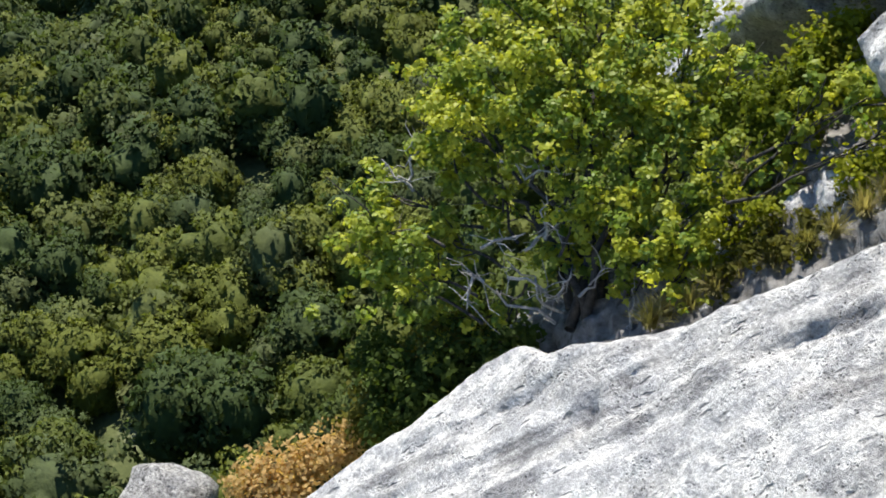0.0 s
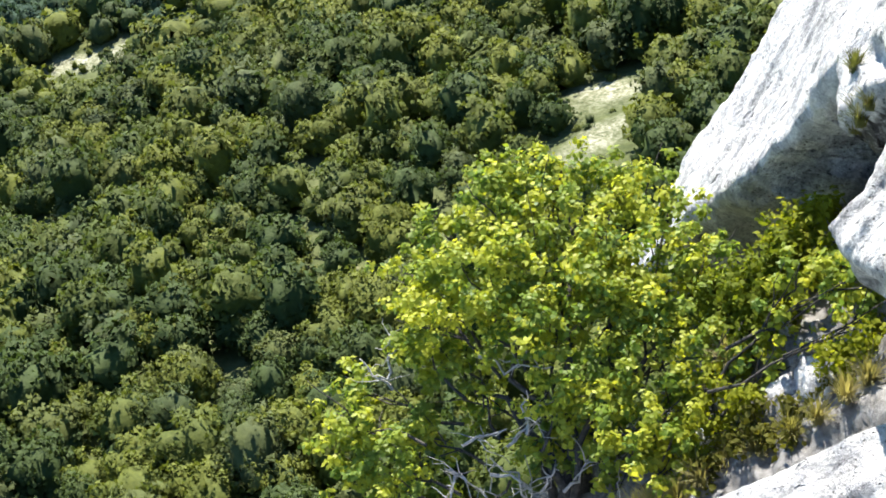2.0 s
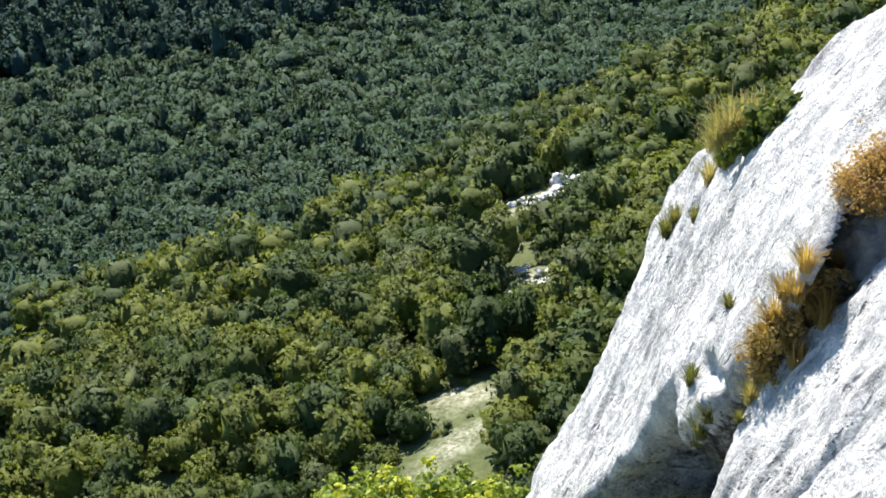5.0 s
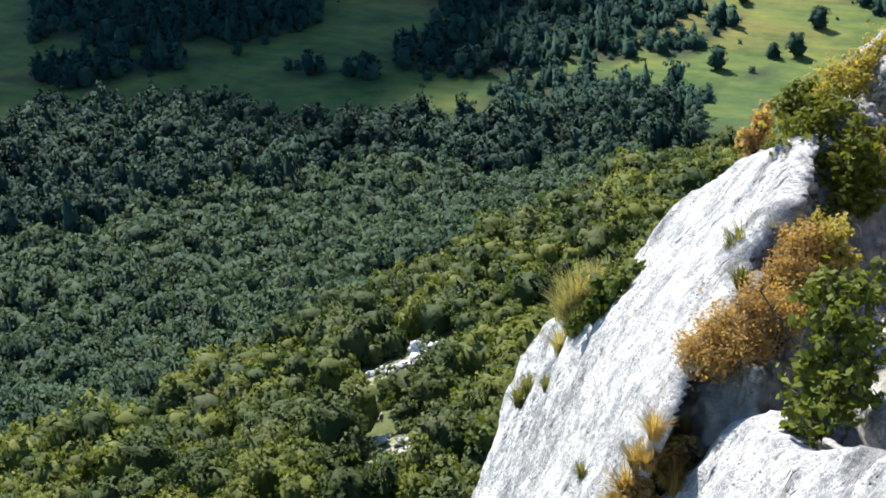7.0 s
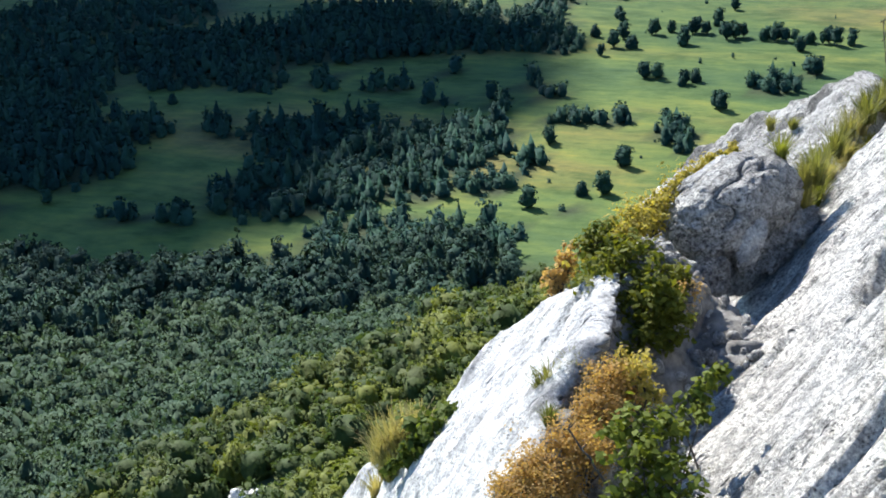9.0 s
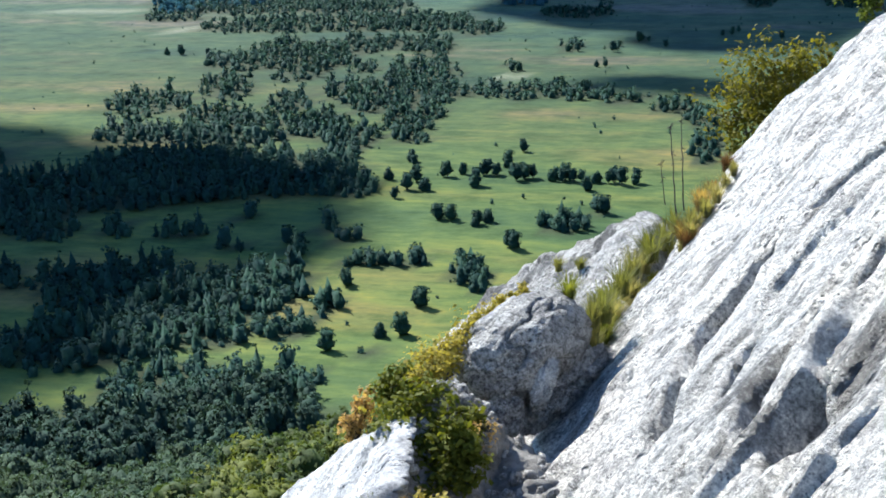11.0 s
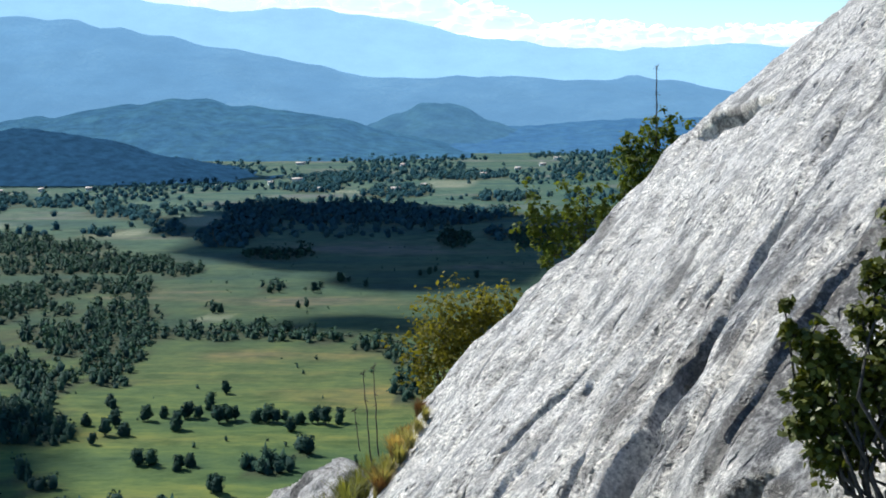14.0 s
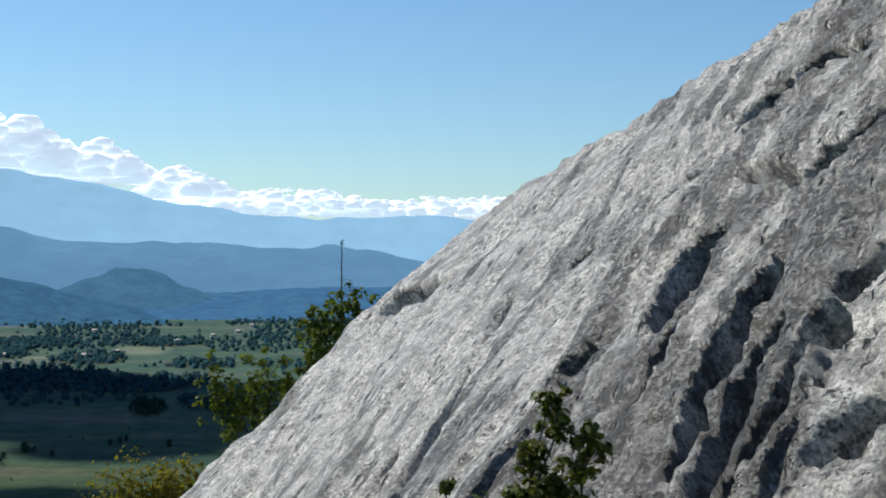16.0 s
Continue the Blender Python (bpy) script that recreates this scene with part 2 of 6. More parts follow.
SOFT = (1.15, 1.2, 0.75)
SLOPE_LEAF = foliage("scrub_oak_leaves", (0.056, 0.084, 0.026), (0.132, 0.152, 0.030), (0.088, 0.110, 0.047), 0.30, lump=2.2, through_tint=SOFT)
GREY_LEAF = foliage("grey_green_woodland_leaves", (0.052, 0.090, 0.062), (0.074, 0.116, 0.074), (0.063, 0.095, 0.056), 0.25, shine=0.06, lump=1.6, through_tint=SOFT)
# valley woods and beyond: air haze put into leaf colour, bluer farther out
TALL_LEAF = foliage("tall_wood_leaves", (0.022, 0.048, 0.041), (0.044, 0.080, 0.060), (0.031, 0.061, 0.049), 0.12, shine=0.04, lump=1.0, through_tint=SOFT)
VALLEY_LEAF = foliage("hazed_valley_leaves", (0.018, 0.050, 0.044), (0.034, 0.078, 0.056), (0.024, 0.060, 0.052), 0.12, shine=0.04, lump=0.9, through_tint=SOFT)
FAR_LEAF = foliage("hazed_distant_leaves", (0.026, 0.072, 0.096), (0.046, 0.098, 0.108), (0.034, 0.082, 0.102), 0.10, shine=0.0, lump=0.3, through_tint=SOFT)


# ---- mesh helpers ----
def mesh_ob(name, verts, faces, mat, parent=None, label="", smooth=False, tint=None, normals=None, floor=None, flow=None):
    """One mesh object from arrays of corners and of faces with equal corner counts."""
    verts, faces = np.asarray(verts, np.float32), np.asarray(faces, np.int32)
    me = bpy.data.meshes.new(name)
    k = faces.shape[1]
    me.vertices.add(len(verts))
    me.vertices.foreach_set("co", verts.ravel())
    keep = np.ones(faces.shape, bool)
    if k == 4:
        keep[:, 3] = faces[:, 2] != faces[:, 3]
    corners = keep.sum(1)
    me.loops.add(int(corners.sum()))
    me.loops.foreach_set("vertex_index", faces[keep])
    me.polygons.add(len(faces))
    me.polygons.foreach_set("loop_start", (np.cumsum(corners) - corners).astype(np.int32))
    if smooth:
        me.polygons.foreach_set("use_smooth", np.ones(len(faces), bool))
    if floor is not None:
        a = me.attributes.new("floor", "FLOAT", "POINT")
        a.data.foreach_set("value", np.asarray(floor, np.float32))
    if flow is not None:
        a = me.attributes.new("flow", "FLOAT_VECTOR", "POINT")
        a.data.foreach_set("vector", np.asarray(flow, np.float32).ravel())
    if tint is not None:
        a = me.attributes.new("tint", "FLOAT", "POINT")
        a.data.foreach_set("value", np.asarray(tint, np.float32))
    me.update(calc_edges=True)
    me.validate()
    if normals is not None:
        me.polygons.foreach_set("use_smooth", np.ones(len(faces), bool))
        me.normals_split_custom_set_from_vertices(np.asarray(normals, np.float32))
    me.materials.append(mat)
    ob = new(name, me)
    ob.parent = parent
    if label:
        tagged(ob, label)
    return ob


def empty(name, at, label, category, group="", kind=""):
    ob = new(name)
    ob.matrix_world = Matrix.Translation(at)
    ob.empty_display_size = 0.2
    return tagged(ob, label, category, group, kind)


def joined(parts):
    """Several (verts, faces) as one."""
    vs, fs, n = [], [], 0
    for v, f in parts:
        vs.append(v)
        fs.append(f + n)
        n += len(v)
    return np.concatenate(vs), np.concatenate(fs)


def tube(points, radii, sides=6):
    """A tapering limb along points; quads."""
    points = np.asarray(points, float)
    vs = []
    for i, p in enumerate(points):
        way = points[min(i + 1, len(points) - 1)] - points[max(i - 1, 0)]
        way = way / (np.linalg.norm(way) + 1e-9)
        a = np.cross(way, (0.31, 0.52, 0.8))
        a /= np.linalg.norm(a) + 1e-9
        b = np.cross(way, a)
        for k in range(sides):
            w = 2 * math.pi * k / sides
            vs.append(p + radii[i] * (math.cos(w) * a + math.sin(w) * b))
    fs = [(i * sides + k, i * sides + (k + 1) % sides, (i + 1) * sides + (k + 1) % sides, (i + 1) * sides + k)
          for i in range(len(points) - 1) for k in range(sides)]
    return np.array(vs), np.array(fs)


def bent(rng, a, b, sag=0.1, n=6):
    """A crooked line from a to b."""
    a, b = np.asarray(a, float), np.asarray(b, float)
    s = np.linspace(0, 1, n)[:, None]
    size = np.linalg.norm(b - a)
    return a + (b - a) * s + rng.normal(0, sag * size, (n, 3)) * np.sin(np.pi * s) * 0.5


def leaves(rng, centres, normals, size, long=1.6, tilt=0.7, spread=0.35):
    """A bent four-cornered leaf at each centre, facing roughly along the normals."""
    n = len(centres)
    nn = normals + rng.normal(0, tilt, (n, 3))
    nn /= np.linalg.norm(nn, axis=1, keepdims=True) + 1e-9
    a = np.cross(nn, rng.normal(0, 1, (n, 3)))
    a /= np.linalg.norm(a, axis=1, keepdims=True) + 1e-9
    b = np.cross(nn, a)
    s = size * (1 + rng.uniform(-spread, spread, (n, 1)))
    v = np.stack([centres - a * s * long / 2, centres - b * s / 2 + nn * s * 0.12, centres + a * s * long / 2, centres + b * s / 2 + nn * s * 0.12], 1)
    return v.reshape(-1, 3), np.arange(4 * n).reshape(n, 4)


def leaf_tips(rng, centres, normals, size, tilt=0.55, spread=0.45):
    """A small three-cornered leaf clump at each centre, facing roughly along the normals."""
    n = len(centres)
    nn = normals + rng.normal(0, tilt, (n, 3))
    nn /= np.linalg.norm(nn, axis=1, keepdims=True) + 1e-9
    a = np.cross(nn, rng.normal(0, 1, (n, 3)))
    a /= np.linalg.norm(a, axis=1, keepdims=True) + 1e-9
    b = np.cross(nn, a)
    s = size * (1 + rng.uniform(-spread, spread, (n, 1)))
    v = np.stack([centres - a * s * 0.7, centres + a * s * 0.5 - b * s * 0.55, centres + a * s * 0.5 + b * s * 0.55], 1)
    f = np.arange(3 * n).reshape(n, 3)
    return v.reshape(-1, 3), np.concatenate([f, f[:, 2:3]], 1)


_ico = bmesh.new()
bmesh.ops.create_icosphere(_ico, subdivisions=2, radius=1.0)
ICO2_V, ICO2_F = np.array([v.co[:] for v in _ico.verts]), np.array([[v.index for v in f.verts] for f in _ico.faces])
_ico.free()
_ico = bmesh.new()
bmesh.ops.create_icosphere(_ico, subdivisions=1, radius=1.0)
ICO_V, ICO_F = np.array([v.co[:] for v in _ico.verts]), np.array([[v.index for v in f.verts] for f in _ico.faces])
_ico.free()
_ico = bmesh.new()
bmesh.ops.create_icosphere(_ico, subdivisions=3, radius=1.0)
ICO3_V, ICO3_F = np.array([v.co[:] for v in _ico.verts]), np.array([[v.index for v in f.verts] for f in _ico.faces])
_ico.free()


def crown(rng, lobes, count, size, core=0.86, body=2, up=0.45):
    """A lumpy leaf mass round the lobes (x, y, z, radius) under many small leaf tips; corners, faces and the soft outward normals."""
    lobes = np.asarray(lobes, float)
    top, rim = (lobes[:, 2] + lobes[:, 3]).max(), (np.hypot(lobes[:, 0], lobes[:, 1]) + lobes[:, 3]).max()
    mid = np.array((0, 0, 0.42 * top))
    bv, bf = ((ICO_V, ICO_F), (ICO2_V, ICO2_F), (ICO3_V, ICO3_F))[body - 1]
    q = lobes[:, :3] - mid
    b = bv @ q.T
    disc = b * b - (q * q).sum(1) + lobes[:, 3] ** 2
    hit = np.where(disc > 0, b + np.sqrt(np.maximum(disc, 0)), 0)
    which = hit.argmax(1)
    reach = np.maximum(hit.max(1), 0.3 * rim) * core * (1 + 0.10 * vnoise(bv * 4.7 + rng.uniform(0, 50)) + rng.uniform(-0.06, 0.06, len(bv)))
    hull = mid + bv * reach[:, None]
    around = 0.7 * (hull - lobes[which, :3]) / lobes[which, 3:] + 0.5 * bv
    per = 12
    tufts = max(3, count // per)
    want = 4 * tufts
    pick = rng.choice(len(lobes), want, p=lobes[:, 3] ** 2 / (lobes[:, 3] ** 2).sum())
    w = rng.normal(0, 1, (want, 3))
    w[:, 2] = np.where(rng.rand(want) < 0.65, np.abs(w[:, 2]), w[:, 2])
    w /= np.linalg.norm(w, axis=1, keepdims=True)
    at = lobes[pick, :3] + w * lobes[pick, 3:] * rng.uniform(0.82, 1.02, (want, 1))
    off = np.linalg.norm(at[:, None] - lobes[None, :, :3], axis=2) / lobes[None, :, 3]
    off[np.arange(want), pick] = 9
    keep = np.flatnonzero(off.min(1) > 0.80)[:tufts]
    at, w = np.repeat(at[keep], per, 0), np.repeat(w[keep], per, 0)
    ball = rng.normal(0, 1, at.shape)
    ball /= np.linalg.norm(ball, axis=1, keepdims=True)
    big = np.repeat(rng.uniform(0.7, 1.5, (len(keep), 1)), per, 0)
    at = at + ball * (1, 1, 0.75) * size * 1.5 * big * rng.uniform(0.5, 1.0, (len(at), 1))
    v, f = leaf_tips(rng, at, 0.6 * ball + 0.6 * w, size)
    far = at - mid
    soft = 0.36 * ball + 0.5 * w + 0.5 * far / (np.linalg.norm(far, axis=1, keepdims=True) + 1e-9) + rng.normal(0, 0.12, w.shape)
    v, f = joined([(v, f), (hull, np.concatenate([bf, bf[:, 2:3]], 1))])
    n = np.concatenate([np.repeat(soft, 3, 0), around])
    n = n / (np.linalg.norm(n, axis=1, keepdims=True) + 1e-9) + (0, 0, up)
    return v, f, n / (np.linalg.norm(n, axis=1, keepdims=True) + 1e-9)


def spire_of(rng, wide, high, n):
    """Lobes of a tree with branches to the ground, narrowing upwards."""
    out = []
    for k in range(n):
        s = (k + 0.5) / n
        w = rng.uniform(0, 6.28)
        r = wide * 0.17 * (1 - s) * rng.uniform(0.5, 1.2)
        out.append((r * math.cos(w), r * math.sin(w), high * (0.14 + 0.78 * s), wide * 0.36 * (1 - 0.72 * s) * rng.uniform(0.8, 1.15)))
    return out


def lobes_of(rng, wide, high, n, small=0):
    out = [(0, 0, high * 0.62, wide * 0.32), (0, 0, high * 0.34, wide * 0.36)]
    for k in range(n):
        w = 2 * math.pi * (k + rng.rand()) / n
        r = wide * rng.uniform(0.16, 0.34)
        z, size = high * rng.uniform(0.22, 0.76), wide * rng.uniform(0.14, 0.23)
        out.append((r * math.cos(w), r * math.sin(w), z, size))
        for j in range(small):
            a, b = rng.uniform(0, 6.28), rng.uniform(-0.2, 1.2)
            out.append((r * math.cos(w) + size * math.cos(a) * math.cos(b), r * math.sin(w) + size * math.sin(a) * math.cos(b), z + size * math.sin(b), size * rng.uniform(0.35, 0.6)))
    return out


FOOT_Y = (-400, 0, 120, 150, 210, 243, 277, 350, 500, 900)
FOOT_X = (-190, -185, -170, -158, -142, -125, -98, -45, 80, 420)


def lie(x, y):
    """Height of the land: flat valley floor, scrub slope rising to the foot of the cliff, rock shelf below the camera."""
    x, y = np.asarray(x, float), np.asarray(y, float)
    d = x - np.interp(y, FOOT_Y, FOOT_X)
    slope = 0.30 * (np.sqrt(d * d + 400) + d) / 2
    slope = np.maximum(np.minimum(slope, 62 + 0.1 * d), 0)
    shelf = np.minimum.reduce([
        118.28 + 0.961 * (x - 0.85) + 0.095 * (y - 12.77),
        113.33 + 2.0 * (x + 4.71) + 0.85 * (y - 9.63),
        115.75 + 1.09 * (x + 3.23) + 0.30 * (y - 10.48),
        112.30 + 0.6875 * (x + 3.2) + 0.3125 * (y - 6.3),
        117.0 - 1.6 * (y - 15.0 - 0.3 * x),
        110.3 + 6.0 * (x + 6.3) + 0 * y]) - 1.3
    return np.maximum(slope, shelf)


# copses and hedges of the plain: x, y, half length from the cliff outwards, half width
WOODS_NEAR = [
    (-141, 301, 9, 14), (-120, 311, 12, 12), (-110, 321, 6, 3), (-142, 310, 16, 15), (-103, 340, 3, 5), (-195, 312, 7, 4),
    (-209, 307, 9, 4), (-147, 349, 13, 12), (-128, 357, 8, 7), (-165, 345, 20, 8), (-176, 340, 24, 22), (-124, 370, 10, 2),
    (-265, 287, 14, 10), (-254, 300, 10, 12), (-123, 381, 5, 3), (-146, 385, 16, 8), (-154, 383, 26, 18), (-89, 410, 12, 3),
    (-184, 379, 20, 20), (-143, 398, 19, 8), (-96, 420, 14, 4), (-184, 391, 23, 12), (-204, 389, 14, 11), (-123, 424, 4, 14),
]
WOODS_MEADOW = [
    (-111, 427, 5, 3), (-125, 426, 6, 10), (-262, 362, 47, 19), (-225, 389, 9, 4), (-284, 349, 44, 37), (-249, 381, 13, 10),
    (-248, 385, 8, 7), (-154, 436, 12, 3), (-172, 435, 6, 3), (-176, 435, 3, 3), (-157, 445, 5, 4), (-142, 452, 5, 5),
    (-76, 481, 11, 8), (-151, 465, 6, 5), (-200, 447, 5, 4), (-192, 451, 7, 4), (-220, 453, 15, 4), (-67, 505, 6, 4),
    (-244, 447, 20, 11), (-185, 479, 8, 3), (-308, 423, 42, 21), (-161, 524, 18, 10), (-284, 472, 46, 20), (-252, 508, 37, 85),
]
WOODS_SHADY = [
    (-213, 541, 44, 50), (-343, 471, 36, 21), (-39, 594, 14, 5), (-250, 548, 32, 24), (-237, 555, 28, 33), (-183, 581, 17, 9),
    (-39, 630, 22, 7), (-163, 622, 16, 8), (-189, 617, 26, 13), (-357, 538, 37, 50), (-236, 610, 16, 19), (-263, 618, 20, 22),
    (-220, 641, 14, 8), (-216, 646, 32, 16), (-291, 617, 28, 11), (-176, 663, 33, 11), (-45, 685, 25, 8), (-245, 654, 15, 16),
    (-167, 681, 15, 5), (-266, 661, 31, 15), (-60, 713, 18, 12), (-87, 736, 15, 15), (-206, 712, 34, 16), (-245, 702, 34, 11),
]
WOODS_MIDDLE = [
    (-175, 726, 21, 8), (-192, 735, 40, 19), (-114, 751, 27, 16), (-139, 747, 24, 18), (-315, 694, 39, 19), (-326, 689, 19, 9),
    (-166, 748, 18, 15), (-228, 750, 33, 16), (-208, 775, 30, 11), (-296, 748, 44, 14), (-204, 808, 53, 20), (-162, 837, 13, 4),
    (-244, 825, 23, 9), (-203, 843, 17, 4), (-281, 827, 58, 17), (-323, 841, 43, 18), (-341, 843, 27, 4), (-281, 880, 58, 15),
    (-221, 905, 33, 10), (-116, 926, 13, 6), (-316, 879, 59, 12), (-142, 926, 21, 8), (-242, 932, 35, 26), (-276, 924, 42, 19),
]
WOODS_OUTER = [
    (-318, 917, 50, 10), (-103, 968, 14, 7), (-220, 1018, 36, 17), (-266, 1043, 47, 41), (-325, 1049, 54, 97), (-165, 1117, 35, 27),
    (-450, 1064, 19, 12), (-476, 1074, 30, 8), (-345, 1159, 40, 44), (-41, 1231, 73, 13), (24, 1245, 88, 18), (-420, 1174, 76, 69),
    (-503, 1168, 71, 16), (-232, 1253, 93, 23), (-6, 1284, 61, 11), (-482, 1211, 95, 43), (-343, 1288, 35, 14), (-288, 1311, 60, 12),
    (-233, 1372, 122, 25), (-74, 1435, 87, 53), (-328, 1422, 64, 10), (-23, 1475, 71, 40), (-621, 1368, 89, 33), (-154, 1499, 119, 69),
]
WOODS_FAR = [
    (-581, 1407, 102, 56), (-539, 1432, 55, 45), (-361, 1489, 70, 14), (-241, 1554, 141, 40), (-407, 1555, 104, 17), (-551, 1582, 91, 27),
    (-480, 1617, 55, 34), (-703, 1551, 126, 31), (2, 1718, 74, 38), (-547, 1687, 84, 19), (-662, 1673, 104, 72), (-126, 1804, 107, 40),
    (-237, 1898, 98, 38), (-225, 2116, 101, 70), (-50, 2140, 88, 59),
]
WOODS = WOODS_NEAR + WOODS_MEADOW + WOODS_SHADY + WOODS_MIDDLE + WOODS_OUTER + WOODS_FAR


# ---- the land: one sheet to the horizon ----
def spread_axis(lo, hi, mid, near, grow):
    """Coordinates close together about mid and wider apart towards both ends."""
    up, s = [mid], near
    while up[-1] < hi:
        up.append(up[-1] + s)
        s *= grow
    down, s = [mid], near
    while down[-1] > lo:
        down.append(down[-1] - s)
        s *= grow
    return np.array(down[:0:-1] + up)


gx = spread_axis(-4900, 4900, -8, 0.9, 1.033)
gy = spread_axis(-1500, 4900, 8, 1.2, 1.025)
GX, GY = np.meshgrid(gx, gy, indexing="ij")
fx, fy = GX.ravel(), GY.ravel()
fz = lie(fx, fy)
flat = np.stack([fx, fy, 0 * fx], 1)
rise = np.clip(fz / 12, 0, 1)
fz = fz + rise * 0.9 * fbm(flat / 14, 4) + (1 - rise) * 0.5 * vnoise(flat / 60)
nxy = (len(gx), len(gy))
idx = np.arange(len(fx)).reshape(nxy)
land_faces = np.stack([idx[:-1, :-1], idx[1:, :-1], idx[1:, 1:], idx[:-1, 1:]], -1).reshape(-1, 4)


def meadow_mat():
    mat, nt, bsdf, out = nodes_of("valley_meadow")
    pos = place(nt)
    big = noise_at(nt, pos, 0.006, 5, 0.6)
    strips = noise_at(nt, place(nt, (0.25, 1.5, 1)), 0.012, 5, 0.55)
    mid = noise_at(nt, pos, 0.05, 6, 0.65)
    fine = noise_at(nt, pos, 0.6, 6, 0.7)
    green = ramp(nt, mixed(nt, 0.5, big, strips), [(0.40, (0.027, 0.057, 0.033)), (0.46, (0.045, 0.077, 0.035)), (0.51, (0.057, 0.084, 0.036)), (0.56, (0.080, 0.088, 0.042)), (0.62, (0.122, 0.101, 0.062))])
    patch = noise_at(nt, place(nt, (0.5, 1.3, 1), (0, 0, 0.35)), 0.16, 7, 0.7)
    green = mixed(nt, 0.75, green, ramp(nt, patch, [(0.36, (0.55, 0.68, 0.6)), (0.5, (0.98, 1, 0.97)), (0.64, (1.4, 1.22, 0.95))]), "MULTIPLY")
    green = mixed(nt, 0.9, green, ramp(nt, mid, [(0.34, (0.45, 0.58, 0.5)), (0.5, (0.95, 0.97, 0.95)), (0.66, (1.35, 1.2, 1.0))]), "MULTIPLY")
    # grass bluer far out: distance haze put into the meadow colour
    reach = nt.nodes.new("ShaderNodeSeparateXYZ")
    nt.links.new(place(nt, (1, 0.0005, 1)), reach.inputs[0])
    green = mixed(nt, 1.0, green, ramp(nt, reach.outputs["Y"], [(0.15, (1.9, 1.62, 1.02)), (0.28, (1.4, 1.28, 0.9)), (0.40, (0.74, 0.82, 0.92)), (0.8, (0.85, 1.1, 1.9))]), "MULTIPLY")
    scrub = ramp(nt, fine, [(0.35, (0.055, 0.068, 0.026)), (0.62, (0.10, 0.115, 0.045)), (0.78, (0.22, 0.20, 0.12))])
    sep = nt.nodes.new("ShaderNodeSeparateXYZ")
    nt.links.new(pos, sep.inputs[0])
    div = nt.nodes.new("ShaderNodeMath")
    div.operation = "DIVIDE"
    div.use_clamp = True
    nt.links.new(sep.outputs["Z"], div.inputs[0])
    div.inputs[1].default_value = 8.0
    col = mixed(nt, div.outputs[0], green, scrub)
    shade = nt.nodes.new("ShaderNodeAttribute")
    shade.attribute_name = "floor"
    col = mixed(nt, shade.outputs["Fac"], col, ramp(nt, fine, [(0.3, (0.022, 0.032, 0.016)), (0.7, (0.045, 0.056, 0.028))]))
    at = nt.nodes.new("ShaderNodeAttribute")
    at.attribute_name = "tint"
    dry = noise_at(nt, pos, 2.4, 6, 0.7)
    col = mixed(nt, at.outputs["Fac"], col, ramp(nt, mixed(nt, 0.6, fine, dry), [(0.38, (0.08, 0.09, 0.045)), (0.49, (0.22, 0.22, 0.14)), (0.62, (0.42, 0.41, 0.33))]))
    nt.links.new(col, bsdf.inputs["Base Color"])
    bsdf.inputs["Roughness"].default_value = 0.95
    bsdf.inputs["Specular IOR Level"].default_value = 0.1
    bp = node(nt, "ShaderNodeBump", Strength=0.5, Distance=0.4)
    nt.links.new(fine, bp.inputs["Height"])
    nt.links.new(bp.outputs[0], bsdf.inputs["Normal"])
    return mat


# dry, pale grass clearings and bare ground: x, y, reach along x and y
BARE = [
    (-69.5, 97.5, 4.6, 2.6), (-65, 90, 2.2, 4.4), (-153, 94, 3.2, 3.0), (-150, 98.5, 3.4, 3.4), (-147, 104, 3.0, 4.2), (-146, 109, 2.0, 2.6),
    (-79, 127, 3.4, 4.2), (-95, 153, 4.0, 5.0), (-79, 116, 2.0, 2.0), (-59, 26, 1.2, 1.7),
    (-320, 1287, 27.0, 41.6),
    (-281, 1416, 24.0, 61.0),
    (-176, 1817, 26.9, 39.6),
    (-69, 1967, 39.9, 67.8),
    (-270, 2015, 18.7, 48.9),
    (-553, 1115, 46.0, 17.9),
    (-471, 1346, 39.5, 35.7),
    (-85, 3044, 89.7, 81.1),
    (-429, 1001, 12.1, 20.8),
    (-156, 809, 18.4, 8.5),
]
BARE_NEAR = 10
# limestone outcrops on the scrub slope: x, y, size
OUTCROPS = [(-95.9, 147.5, 1.5), (-98.0, 152.6, 1.9), (-96.0, 154.5, 2.2), (-93.6, 156.0, 2.2), (-92.4, 158.5, 2.6), (-93.5, 161.7, 3.0), (-96.1, 140.6, 1.2), (-87.8, 136.1, 1.2), (-82.3, 128.2, 1.5),
            (-76.8, 125.1, 1.3), (-77.5, 129.4, 1.5), (-78.2, 115.3, 0.9), (-131.4, 174.0, 1.7), (-129.6, 176.0, 1.4), (-126.6, 179.1, 1.3), (-115.3, 116.4, 1.1), (-107.5, 228.3, 1.1), (-92.7, 213.7, 1.2), (-108.6, 92.0, 0.8), (-87.3, 236.5, 1.0)]
bare = np.zeros(len(fx))
for bx, by, rx, ry in BARE:
    much = 0.95 if by < 300 else 0.5
    q = ((fx - bx) / rx) ** 2 + ((fy - by) / ry) ** 2 + 0.5 * vnoise(flat / (0.5 * min(rx, ry)) + bx)
    bare = np.maximum(bare, much * np.clip(1.6 - 1.4 * q, 0, 1))
